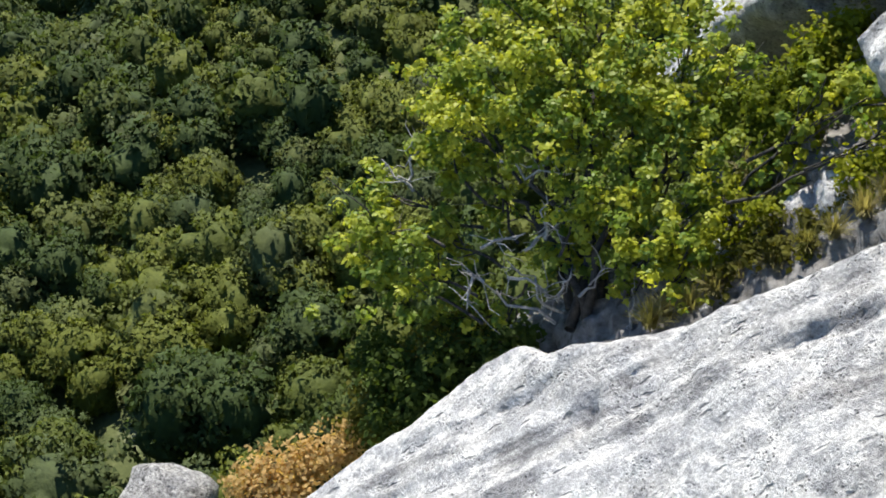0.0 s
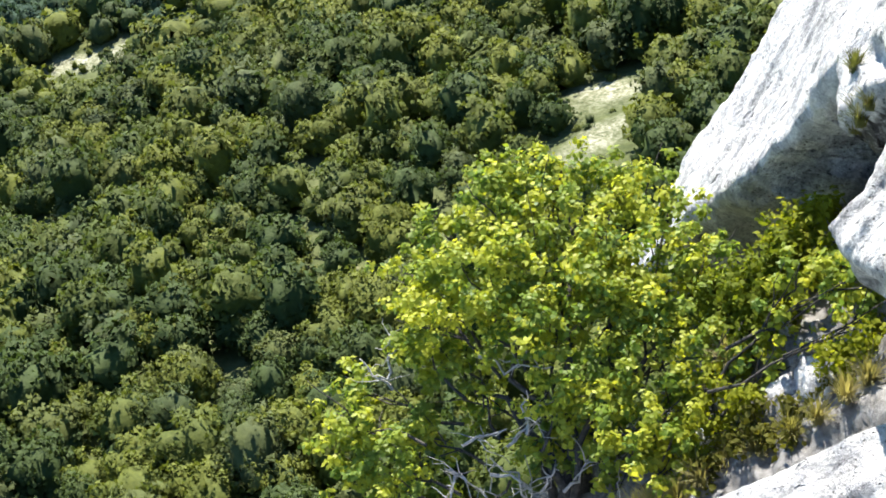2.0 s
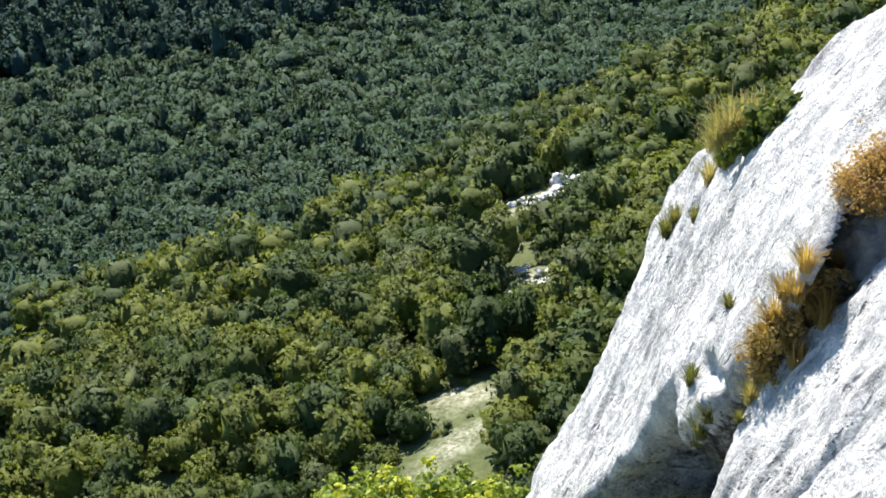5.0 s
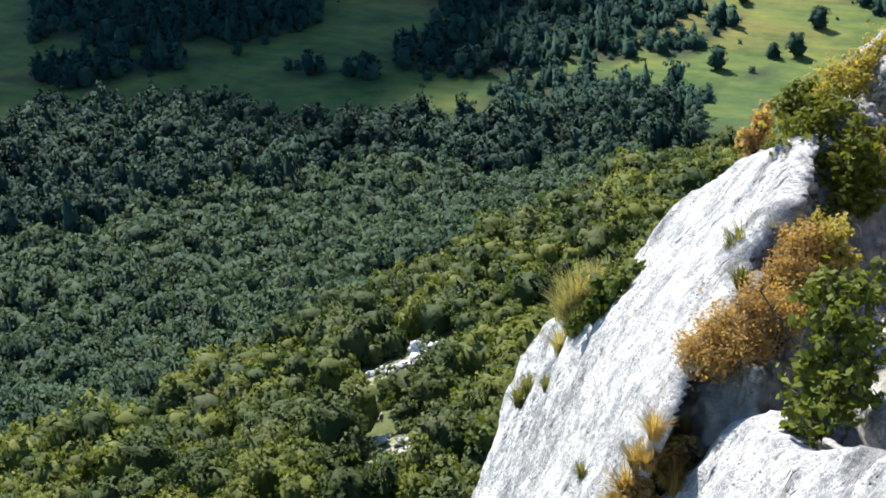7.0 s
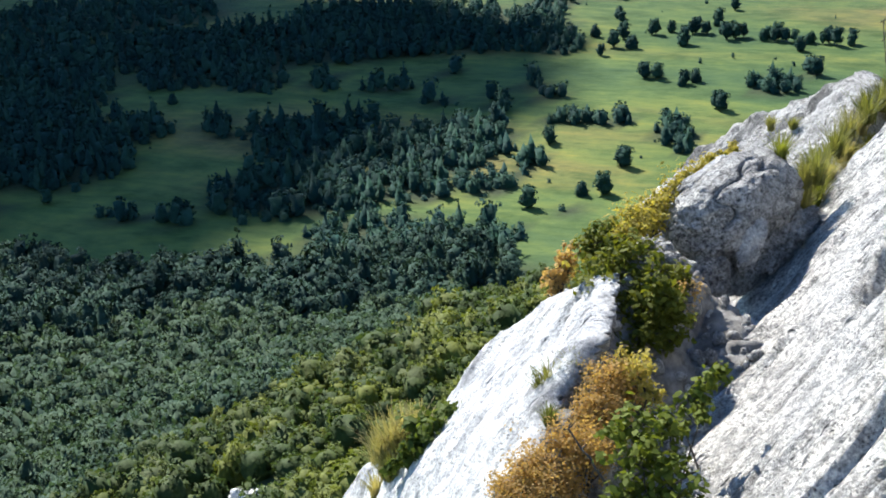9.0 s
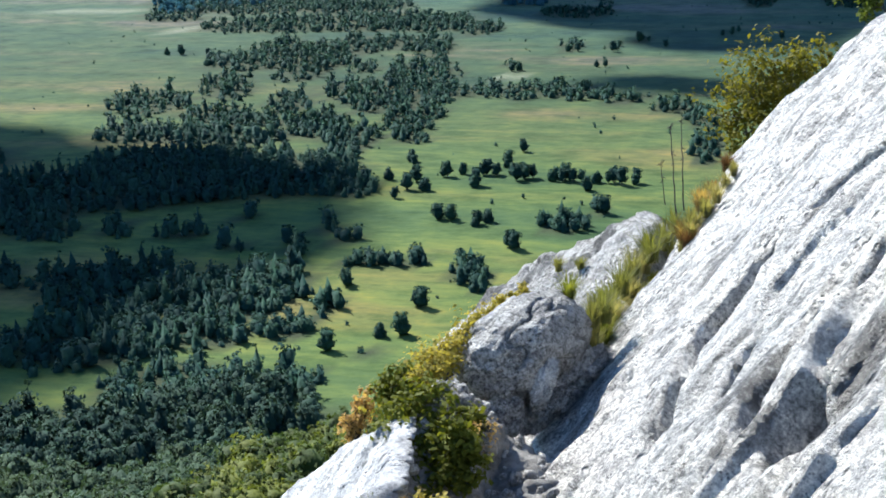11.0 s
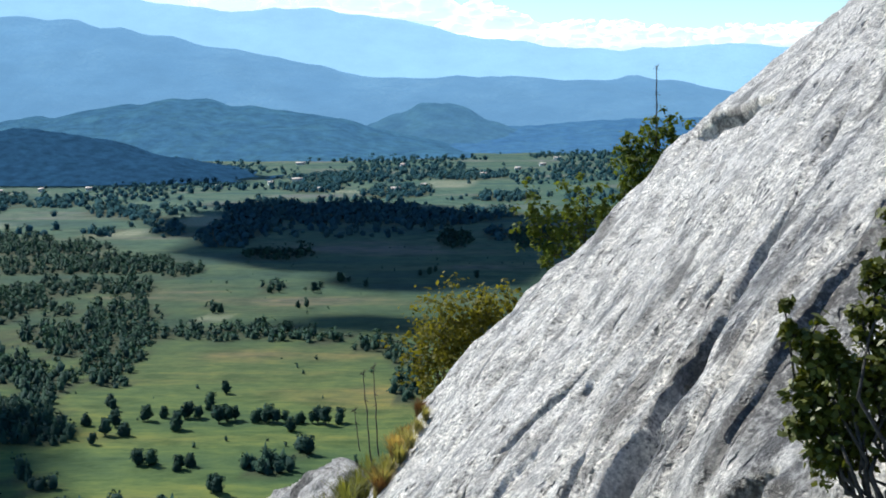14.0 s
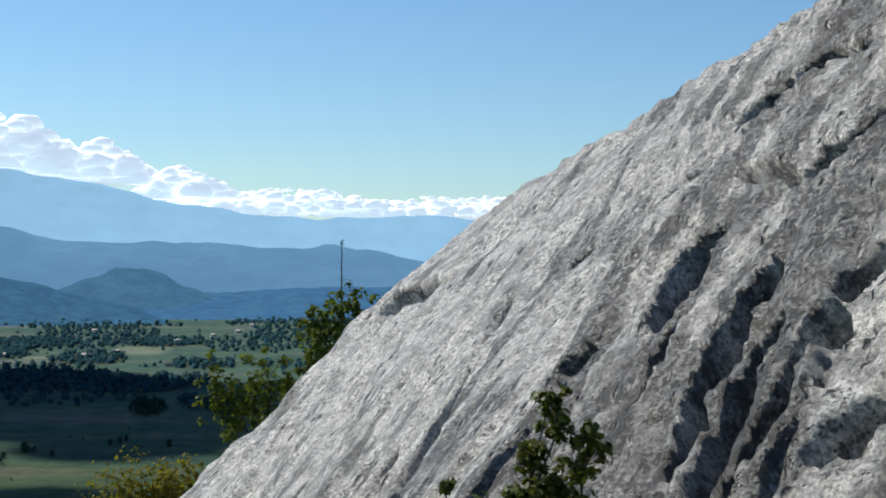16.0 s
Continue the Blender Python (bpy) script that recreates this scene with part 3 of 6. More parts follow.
# darker ground colour below the woods and round their edges
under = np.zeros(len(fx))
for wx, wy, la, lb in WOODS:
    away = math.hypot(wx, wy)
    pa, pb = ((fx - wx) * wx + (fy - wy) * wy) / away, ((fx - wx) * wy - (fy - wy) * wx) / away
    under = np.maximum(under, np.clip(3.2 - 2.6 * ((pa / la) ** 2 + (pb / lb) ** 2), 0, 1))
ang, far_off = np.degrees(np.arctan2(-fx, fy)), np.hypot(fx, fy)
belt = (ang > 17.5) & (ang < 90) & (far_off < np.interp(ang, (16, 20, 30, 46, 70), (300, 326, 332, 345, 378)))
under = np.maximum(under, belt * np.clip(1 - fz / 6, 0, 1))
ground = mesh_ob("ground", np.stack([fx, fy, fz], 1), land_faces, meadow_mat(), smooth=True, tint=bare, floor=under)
tagged(ground, "valley meadow and scrub slope reaching to the horizon", "ground", kind="structure")


# ---- limestone slabs ----
def inside(poly, pts):
    x, y = pts[:, 0], pts[:, 1]
    ok = np.zeros(len(pts), bool)
    for (ax, ay), (bx, by) in zip(poly, np.roll(poly, -1, 0)):
        hit = ((ay > y) != (by > y)) & (x < (bx - ax) * (y - ay) / (by - ay + 1e-12) + ax)
        ok ^= hit
    return ok


def nearest_edge(poly, pts):
    best, foot = np.full(len(pts), 1e9), np.zeros((len(pts), 2))
    for a, b in zip(poly, np.roll(poly, -1, 0)):
        ab = b - a
        s = np.clip(((pts - a) @ ab) / (ab @ ab + 1e-12), 0, 1)[:, None]
        q = a + s * ab
        d = np.linalg.norm(pts - q, axis=1)
        m = d < best
        best[m], foot[m] = d[m], q[m]
    return best, foot


def rough_outline(poly, step, amount, seed):
    """The outline with its straight runs broken up."""
    out = []
    for a, b in zip(poly, np.roll(poly, -1, 0)):
        n = max(1, int(np.linalg.norm(b - a) / step))
        side = np.array([-(b - a)[1], (b - a)[0]]) / (np.linalg.norm(b - a) + 1e-9)
        for k in range(n):
            p = a + (b - a) * k / n
            w = fbm(np.array([[p[0] * 2.2, p[1] * 2.2, seed]]), 4)[0]
            out.append(p + side * amount * w)
    return np.array(out)


def slab_axes(centre, normal):
    n = np.array(normal, float)
    n /= np.linalg.norm(n)
    u = np.cross((0, 0, 1), n)
    u /= np.linalg.norm(u)
    return np.array(centre, float), u, np.cross(n, u), n


def rock_slab(name, centre, normal, outline, step, depth, round_off, mat, label, relief=0.05, flutes=0.0, flute_way=(0.55, -0.83), flute_size=0.3, swell=0.15, seed=1, cuts=(), fold=None, flute_gate=0.0, back=None, back_from=9.0, under=None, lichen=None, grit=None):
    """A tilted slab: relief, weathering flutes and cuts on its face, rounded rim, sides going down into the hill."""
    c, u, v, n = slab_axes(centre, normal)
    poly = rough_outline(np.array(outline, float), 0.12, 0.05, seed)
    fw = np.array(flute_way) / np.linalg.norm(flute_way)
    fs = np.array([-fw[1], fw[0]])
    turned = np.stack([poly @ fw, poly @ fs], 1)
    lo, hi = turned.min(0), turned.max(0)
    a, b = np.arange(lo[0] - step, hi[0] + 3 * step, 1.5 * step), np.arange(lo[1] - step, hi[1] + 2 * step, 0.8 * step)
    A, B = np.meshgrid(a, b, indexing="ij")
    pts = A.ravel()[:, None] * fw + B.ravel()[:, None] * fs
    inn = inside(poly, pts)
    gid = np.arange(len(pts)).reshape(A.shape)
    quads = np.stack([gid[:-1, :-1], gid[1:, :-1], gid[1:, 1:], gid[:-1, 1:]], -1).reshape(-1, 4)
    quads = quads[inn[quads].sum(1) >= 2]
    used = np.unique(quads)
    remap = np.full(len(pts), -1)
    remap[used] = np.arange(len(used))
    quads, pts, inn = remap[quads], pts[used], inn[used]
    d, foot = nearest_edge(poly, pts)
    pts[~inn] = foot[~inn]
    d[~inn] = 0
    p3 = np.stack([pts[:, 0], pts[:, 1], np.full(len(pts), seed * 3.7)], 1)
    pr = np.stack([pts @ fs, (pts @ fw) * (0.38 if flute_gate else 1.0), p3[:, 2]], 1)
    h = swell * fbm(p3 * 0.55, 3) + relief * fbm(pr * 2.3, 4, 0.5) + 0.28 * relief * fbm(pr * 10, 3, 0.6) - relief * (0.35 * np.abs(vnoise(pr * 5.3 + 3)) + 0.42 * np.abs(vnoise(pr * 12.7)))
    if grit:
        coarse = np.clip(0.45 * (pts[:, 0] - grit[0]) + 0.45 * (pts[:, 1] - grit[1]) + 0.8 * vnoise(p3 * 0.8), 0, 1)
        h = h + coarse * grit[2] * (fbm(p3 * 7 + 5, 3, 0.65) - 1.2 * np.abs(vnoise(p3 * 9.1 + 2)))
    bend = 0
    if fold:
        fc, fn = np.array(fold[0], float), np.array(fold[1], float) / np.linalg.norm(fold[1])
        flat3 = c + pts[:, :1] * u + pts[:, 1:] * v
        lower = ((fc - flat3) @ fn) / (n @ fn)
        bend = 0.5 * (lower - np.sqrt(lower * lower + 0.01)) + 0.02
    along, across = pts @ fw, pts @ fs
    h = h + 0.5 * relief * fbm(np.stack([across * 6.0, along * 1.1, 0 * along + seed], 1), 4, 0.6)
    if flutes:
        along, across = pts @ fw, pts @ fs
        for size, amp, ph in ((flute_size, flutes, 0.0), (flute_size * 0.37, flutes * 0.35, 5.3)):
            wob = size * (0.8 * vnoise(np.stack([along * 0.4, across * 0.5, 0 * along + seed + ph], 1)) + 0.03 * vnoise(np.stack([along * 2.5, across * 2, 0 * along + ph], 1)))
            q = (across + wob) / size + ph
            k = np.floor(q)
            w = q - k
            on = np.clip(vnoise(np.stack([k * 1.73, along * 0.5 + k * 0.31, 0 * k + 9 + ph], 1)) * 1.7 + 0.35, 0, 1)
            if flute_gate:
                on = on * np.clip(0.35 + 0.65 * (pts[:, 0] - flute_gate + 1.5 * vnoise(p3 * 0.6)) / 3, 0.3, 1) * np.clip((3.1 - pts[:, 1]) / 1.1, 0.12, 1)
            h = h + amp * on * (np.where(w < 0.9, (w / 0.9) ** 1.5, (1 - w) / 0.1) - 0.4)
    carved = np.zeros(len(pts))
    for (x0, y0), (x1, y1), wide, deep in cuts:
        s0, s1 = np.array([x0, y0]), np.array([x1, y1])
        ab = s1 - s0
        s = np.clip(((pts - s0) @ ab) / (ab @ ab), 0, 1)
        side = np.array([-ab[1], ab[0]]) / np.linalg.norm(ab)
        side = side if side @ fs > 0 else -side
        off = (pts - s0 - s[:, None] * ab) @ side + 0.045 * vnoise(np.stack([across * 3.0, along * 1.0, 0 * along + 5], 1)) + 0.010 * vnoise(p3 * 9)
        broad = wide * (0.3 + 0.9 * np.sin(np.pi * s) ** 0.7)
        q = np.clip((off + broad) / 0.07, 0, 1) * np.clip((1.6 * broad - off) / (0.9 * broad), 0, 1)
        carved = np.maximum(carved, deep * q * q * (3 - 2 * q) * np.sin(np.pi * s) ** 0.7)
    h = h - carved
    rim = round_off * (1 + 0.45 * vnoise(p3 * 1.1))
    t = np.clip(1 - d / rim, 0, 1)
    h = h * np.clip(d / (0.6 * rim) + 0.25, 0, 1) + bend - rim * (1 - np.sqrt(1 - t * t))
    top = c + pts[:, :1] * u + pts[:, 1:] * v + h[:, None] * n
    edges = np.concatenate([quads[:, [0, 1]], quads[:, [1, 2]], quads[:, [2, 3]], quads[:, [3, 0]]])
    key = np.sort(edges, 1)
    _, first, count = np.unique(key, axis=0, return_index=True, return_counts=True)
    rimedge = edges[first[count == 1]]
    rimv = np.unique(rimedge)
    rimuv = pts[rimv]
    verts, faces, last = [top], [quads], {int(i): int(i) for i in rimv}
    total = len(top)
    heart = top.mean(0)
    for k in range(1, 17):
        dk = depth * (k / 16) ** 1.3
        q = top[rimv] - n * dk if back is None else top[rimv] + dk * (-n + (np.array(back) + n) * np.clip((rimuv[:, 1:] - back_from) / 0.5, 0, 1))
        if under:
            q = q + (0.45 * dk * np.clip(rimuv[:, :1] - under, 0, 1)) * (heart - top[rimv]) / np.linalg.norm(heart - top[rimv], axis=1, keepdims=True)
        ring = q + 0.13 * np.stack([fbm(q * 2.3, 4), fbm(q * 2.3 + 31, 4), fbm(q * 2.3 + 57, 4)], 1) * min(1, k / 4)
        new_ids = {int(i): total + j for j, i in enumerate(rimv)}
        faces.append(np.array([(last[int(i)], new_ids[int(i)], new_ids[int(j)], last[int(j)]) for i, j in rimedge])[:, ::-1][:, [3, 2, 1, 0]])
        verts.append(ring)
        total += len(ring)
        last = new_ids
    verts = np.concatenate(verts)
    rel = verts - c
    ru, rv = rel @ u, rel @ v
    crust_shade = np.zeros(len(verts))
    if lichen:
        crust_shade = 1.2 * fbm(np.stack([(rel @ (fs[0] * u + fs[1] * v)) * 2.3, (rel @ (fw[0] * u + fw[1] * v)) * 0.5, 0 * ru + seed + 42.37], 1), 5, 0.6) + np.clip(0.2 * (ru - lichen[0]) + 0.06 * (rv - lichen[1]), -0.7, 0.32) + lichen[3] * np.minimum(rv - 0.4, 0)
        crust_shade = lichen[2] * np.clip(3.4 * (crust_shade - 0.10), 0, 1)
    # sides darkened: overhang shade painted in together with black lichen specks
    if under:
        side = len(top)
        crust_shade[side:] = np.clip(0.5 + 1.1 * fbm(verts[side:] * 1.4 + seed, 4), 0, 0.95)
    fa, fb = rel @ (fw[0] * u + fw[1] * v), rel @ (fs[0] * u + fs[1] * v)
    ob = mesh_ob(name, verts, np.concatenate(faces), mat, smooth=True, flow=np.stack([fb, fa * 0.16, rel @ n], 1), floor=crust_shade)
    return tagged(ob, label, "rock")


def boulder(name, at, radii, turn, mat, label, seed, rough=0.18, group=""):
    """A rounded lump of limestone."""
    v = np.sign(ICO3_V) * np.abs(ICO3_V) ** 0.75
    v = v * (1 - rough * np.abs(vnoise(ICO3_V * 2.7 + seed))[:, None] + rough * fbm(ICO3_V * 1.3 + seed, 4)[:, None] + 0.3 * rough * fbm(ICO3_V * 6 + seed, 3)[:, None])
    v = v * np.array(radii)
    m = Euler([radians(x) for x in turn]).to_matrix()
    v = v @ np.array(m).T + np.array(at)
    return tagged(mesh_ob(name, v, ICO3_F, mat, smooth=True), label, "rock", group)


def crag(at, long_way, up_way, radii, mat, label, seed, rough=0.11, dark_side=False):
    """A blocky lump of limestone with worn corners, long along one way and flattish on its upper side."""
    a, n = np.array(long_way, float), np.array(up_way, float)
    a /= np.linalg.norm(a)
    n -= a * (n @ a)
    n /= np.linalg.norm(n)
    b = np.cross(n, a)
    _bm = bmesh.new()
    bmesh.ops.create_icosphere(_bm, subdivisions=6, radius=1.0)
    v, f = np.array([q.co[:] for q in _bm.verts]), np.array([[q.index for q in t.verts] for t in _bm.faces])
    _bm.free()
    box = np.sign(v) * np.abs(v) ** 0.82
    crack = np.abs(vnoise(box * (1.6, 2.2, 2.6) + seed * 5.1))
    box = box * (1 + rough * fbm(box * 1.2 + seed, 4, 0.55) + 0.35 * rough * fbm(box * 6 + seed, 4, 0.6) - 0.12 * np.exp(-(crack / 0.05) ** 2))[:, None]
    # one side darkened: black lichen and shade painted into the colour
    crust_shade = np.clip(0.9 * fbm(box * 1.6 + seed, 4) + 0.75 * (box @ np.array((0.2, 0.75, -0.3))) - 0.12, 0, 1) if dark_side else None
    p = np.array(at) + box[:, :1] * radii[0] * a + box[:, 1:2] * radii[1] * b + box[:, 2:] * radii[2] * n
    return tagged(mesh_ob("boulder", p, f, mat, smooth=True, flow=np.stack([box[:, 0], box[:, 2] * 0.3, box[:, 1]], 1), floor=crust_shade), label, "rock")


rock_slab("rock_slab", (-4.71, 9.63, 113.33), (-0.837, -0.354, 0.418),
          [(-1.0, -5.6), (-1.6, -5.4), (-1.75, -4.9), (-1.27, -4.35), (-1.45, -3.85), (-1.5, -3.0), (-1.25, -2.7), (-1.45, -1.8), (-1.75, -1.4), (-2.2, -1.0), (-2.6, -0.8), (-2.2, -0.1), (-0.5, 1.05), (-0.66, 1.46), (-0.82, 2.0),
           (-0.42, 2.6), (0.43, 3.17), (1.43, 3.0), (1.66, 2.62), (2.05, 2.36), (2.36, 2.02), (2.60, 1.78), (2.66, 1.5), (2.57, 1.0), (2.46, 0.5), (2.18, -0.15), (1.55, -0.15), (1.1, -1.45), (0.76, -2.15), (0.2, -3.2), (-0.1, -4.4)],
          0.033, 2.0, 0.14, ROCK, "steep white limestone slab with pits and grass tufts", 0.032, 0.03, (0.3, -1), 0.5, 0.06, 3,
          [((2.5, 0.7), (1.7, 0.2), 0.08, 0.12), ((1.9, 0.1), (1.3, -0.7), 0.05, 0.05), ((0.3, 0.6), (0.1, -0.2), 0.05, 0.04)], ((-3.23, 10.48, 115.75), (-0.72, -0.2, 0.66)), 0.0, (-0.12, 0.93, -0.35), 0.9, 0.3, lichen=(2.2, 0.5, 0.4, 0.0))
rock_slab("rock_slab", (-2.98, 7.66, 114.46), (-0.78, -0.28, 0.56),
          [(0.8, -1.5), (0.66, -1.15), (0.35, -0.92), (0.02, -0.7), (-0.02, -0.35), (-0.03, 0.0), (0.06, 0.64), (0.3, 0.95), (1.0, 1.15), (1.7, 1.7), (2.5, 2.1), (3.6, 1.8), (3.4, 0.4), (2.7, -0.2), (2.0, -0.7), (1.5, -1.1), (0.95, -1.45)],
          0.03, 1.8, 0.10, ROCK, "pale grey limestone slab below a planted gully", 0.036, 0.05, (0.35, -0.94), 0.45, 0.06, 8,
          [((0.75, 0.4), (0.95, -0.9), 0.04, 0.06), ((1.5, 0.7), (1.7, -0.6), 0.05, 0.07), ((1.1, 1.0), (1.3, 0.1), 0.04, 0.05)], lichen=(2.4, 0.5, 0.4, 0.0))
rock_slab("rock_slab", (-3.2, 6.3, 112.3), (-0.55, -0.25, 0.80),
          [(2.2, -5.6), (1.42, -4.72), (0.85, -3.87), (0.6, -3.35), (0.42, -2.74), (0.68, -2.3), (0.74, -1.67), (0.68, -0.97), (0.63, -0.33), (0.5, 0.4), (0.5, 1.6), (3.6, 2.0), (4.6, -1.5), (3.8, -5.6)],
          0.035, 2.2, 0.14, ROCK, "sunlit white limestone shelf with lichen stains", 0.034, 0.03, (0.3, -1), 0.5, 0.08, 11,
          [((1.6, -1.9), (1.1, -1.75), 0.06, 0.08), ((1.3, -0.5), (1.15, 0.6), 0.07, 0.07)], lichen=(2.2, -2.0, 0.32, 0.0))
# grooves of the face: start, end, half width, depth
FACE_CUTS = [((0.30, 0.10), (0.80, -0.38), 0.060, 0.18), ((0.72, -0.30), (1.32, -1.02), 0.045, 0.14), ((2.10, 1.12), (3.10, 0.30), 0.105, 0.33), ((2.95, 0.42), (3.72, -0.60), 0.150, 0.48), ((3.55, -0.40), (4.10, -1.08), 0.135, 0.39),
             ((1.03, -0.72), (1.34, -1.75), 0.09, 0.26), ((1.15, -1.72), (2.25, -2.88), 0.15, 0.38), ((2.0, -2.62), (3.2, -3.32), 0.12, 0.34), ((2.70, -2.14), (3.58, -2.58), 0.08, 0.26), ((3.40, -2.04), (4.35, -2.58), 0.07, 0.24), ((2.45, -2.84), (3.45, -3.15), 0.06, 0.2), ((1.28, -3.36), (1.84, -3.53), 0.06, 0.2), ((3.22, -1.15), (3.60, -1.85), 0.090, 0.26),
             ((5.60, -0.18), (5.36, -0.95), 0.165, 0.45), ((2.60, -0.70), (3.70, -1.80), 0.09, 0.26), ((1.90, 0.74), (2.55, 0.12), 0.045, 0.15), ((4.1, -1.9), (4.95, -2.28), 0.165, 0.45), ((0.92, -0.50), (1.5, -1.6), 0.045, 0.11)]
UPPER_CUTS = [((3.20, 4.86), (2.70, 4.74), 0.05, 0.30), ((2.80, 4.80), (2.38, 4.60), 0.09, 0.50), ((2.46, 4.70), (2.06, 4.10), 0.085, 0.46), ((2.38, 3.64), (2.15, 3.05), 0.06, 0.24), ((2.95, 3.46), (4.15, 3.36), 0.08, 0.34), ((4.05, 3.32), (4.46, 3.72), 0.10, 0.46), ((4.40, 3.60), (4.36, 4.20), 0.08, 0.40),
              ((3.85, 3.00), (3.42, 2.70), 0.09, 0.42), ((3.44, 2.76), (4.30, 2.02), 0.13, 0.62), ((5.00, 2.58), (5.32, 2.06), 0.10, 0.55), ((5.22, 2.20), (5.74, 1.46), 0.12, 0.72), ((5.64, 1.60), (6.14, 1.08), 0.09, 0.55),
              ((6.18, 2.24), (6.40, 1.70), 0.09, 0.5), ((6.34, 1.82), (6.72, 1.05), 0.10, 0.6), ((5.70, 2.22), (5.90, 1.72), 0.07, 0.45), ((5.84, 1.84), (6.45, 1.05), 0.07, 0.5), ((1.88, 2.78), (1.68, 2.50), 0.07, 0.22),
              ((3.78, 1.82), (3.48, 1.44), 0.12, 0.34), ((-1.05, 2.34), (-2.55, 1.66), 0.15, 0.42), ((1.04, 2.32), (1.90, 1.42), 0.035, 0.14), ((1.84, 1.50), (2.58, 0.66), 0.04, 0.15), ((2.5, 0.76), (3.0, 0.30), 0.05, 0.16),
              ((0.22, 0.80), (0.26, 0.22), 0.03, 0.10), ((0.22, 0.28), (0.58, -0.18), 0.03, 0.10), ((6.0, 2.72), (6.14, 2.28), 0.09, 0.4), ((7.15, 1.85), (7.0, 1.38), 0.12, 0.4), ((4.45, 2.2), (5.1, 1.3), 0.05, 0.25), ((4.1, 1.6), (4.7, 0.8), 0.04, 0.2)]
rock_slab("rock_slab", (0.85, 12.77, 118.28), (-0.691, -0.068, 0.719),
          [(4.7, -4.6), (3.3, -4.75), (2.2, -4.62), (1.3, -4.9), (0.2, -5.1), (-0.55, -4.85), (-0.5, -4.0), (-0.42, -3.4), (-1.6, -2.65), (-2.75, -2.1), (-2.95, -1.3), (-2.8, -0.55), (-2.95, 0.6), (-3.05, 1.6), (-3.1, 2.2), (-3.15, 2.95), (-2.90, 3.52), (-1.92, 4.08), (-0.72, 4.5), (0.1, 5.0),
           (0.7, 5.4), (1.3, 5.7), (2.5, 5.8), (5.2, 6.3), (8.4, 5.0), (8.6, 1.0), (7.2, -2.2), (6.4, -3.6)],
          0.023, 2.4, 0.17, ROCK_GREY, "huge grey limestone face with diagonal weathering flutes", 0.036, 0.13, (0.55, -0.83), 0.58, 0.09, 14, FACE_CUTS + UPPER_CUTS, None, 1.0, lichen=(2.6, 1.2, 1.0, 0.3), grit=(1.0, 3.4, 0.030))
rock_slab("rock_slab", (-2.0, 13.0, 115.6), (-0.65, -0.10, 0.75),
          [(-4.4, -2.4), (-4.75, -1.4), (-4.6, -0.6), (-4.0, -0.05), (-3.5, 0.55), (-2.9, 0.95), (-2.1, 1.0), (-1.2, 0.5), (-0.2, 0.4), (0.6, -0.2), (0.2, -1.4), (-1.5, -2.0)],
          0.035, 1.8, 0.2, ROCK_DARK, "weathered grey limestone ridge capped with grass", 0.07, 0.05, (0.8, -0.5), 0.4, 0.12, 17)
rock_slab("rock_slab", (0.8, -1.2, 118.3), (-0.12, 0.0, 1.0),
          [(-1.3, -1.15), (-1.6, -0.5), (-1.4, 1.0), (0.3, 1.6), (1.8, 1.0), (2.0, -0.8), (0.8, -1.6), (-0.6, -1.5)],
          0.06, 9.5, 0.15, ROCK, "flat white limestone top of the cliff", 0.05, 0.03, (0.3, -1), 0.5, 0.06, 31)
gully = rock_slab("stony_gully", (-2.69, 9.35, 115.73), (0.659, -0.185, 0.729),
          [(0.43, 0.32), (1.15, 0.42), (1.38, 0.2), (1.30, -0.21), (1.05, -0.66), (0.18, -0.86), (-0.24, -1.22), (-1.0, -1.3), (-1.5, -0.9), (-1.17, -0.38), (-0.76, -0.16), (-0.02, 0.0)],
          0.03, 1.2, 0.05, SOIL, "stony soil gully between limestone slabs", 0.09, 0.0, (1, 0), 0.3, 0.06, 21)
gravel = rock_slab("gravel_patch", (-2.27, 9.85, 115.36), (0.0, -0.301, 0.954),
          [(-0.62, -0.7), (-0.6, -0.1), (-0.6, 0.4), (-0.3, 0.95), (0.2, 0.85), (0.55, 0.35), (0.62, -0.35), (0.5, -1.05), (-0.2, -1.15)],
          0.035, 0.9, 0.08, SOIL, "grey gravel between juniper and rock face", 0.09, 0.0, (1, 0), 0.3, 0.06, 25)
ledge = rock_slab("rocky_ledge", (-4.97, 5.79, 110.03), (-0.619, -0.256, 0.743),
          [(-0.35, -1.1), (-0.6, -0.55), (-1.1, 0.55), (-1.8, 1.3), (-2.1, 1.8), (-2.15, 2.3), (-1.8, 2.9), (0.3, 3.2), (0.6, 1.6), (0.7, 0.5), (0.4, -0.8)],
          0.035, 1.6, 0.12, SOIL, "stony soil ledge between the slabs under the tree", 0.09, 0.0, (1, 0), 0.3, 0.12, 23)
crag((-2.30, 11.62, 115.98), (0.50, 0.85, 0.24), (-0.5, -0.42, 0.77), (0.62, 0.40, 0.34), ROCK_DARK, "rounded grey limestone boulder with black lichen and a shade-darkened side above a hollow", 3, 0.09, True)
crag((-2.07, 11.27, 115.83), (0.3, 0.3, 0.9), (-0.6, -0.3, 0.5), (0.17, 0.09, 0.09), ROCK, "small grey block wedged under the boulder", 6, 0.3)
crag((-2.36, 11.08, 115.56), (0.4, 0.6, 0.5), (-0.5, -0.3, 0.8), (0.20, 0.15, 0.17), ROCK_DARK, "grey block at the mouth of the hollow", 19, 0.2, True)
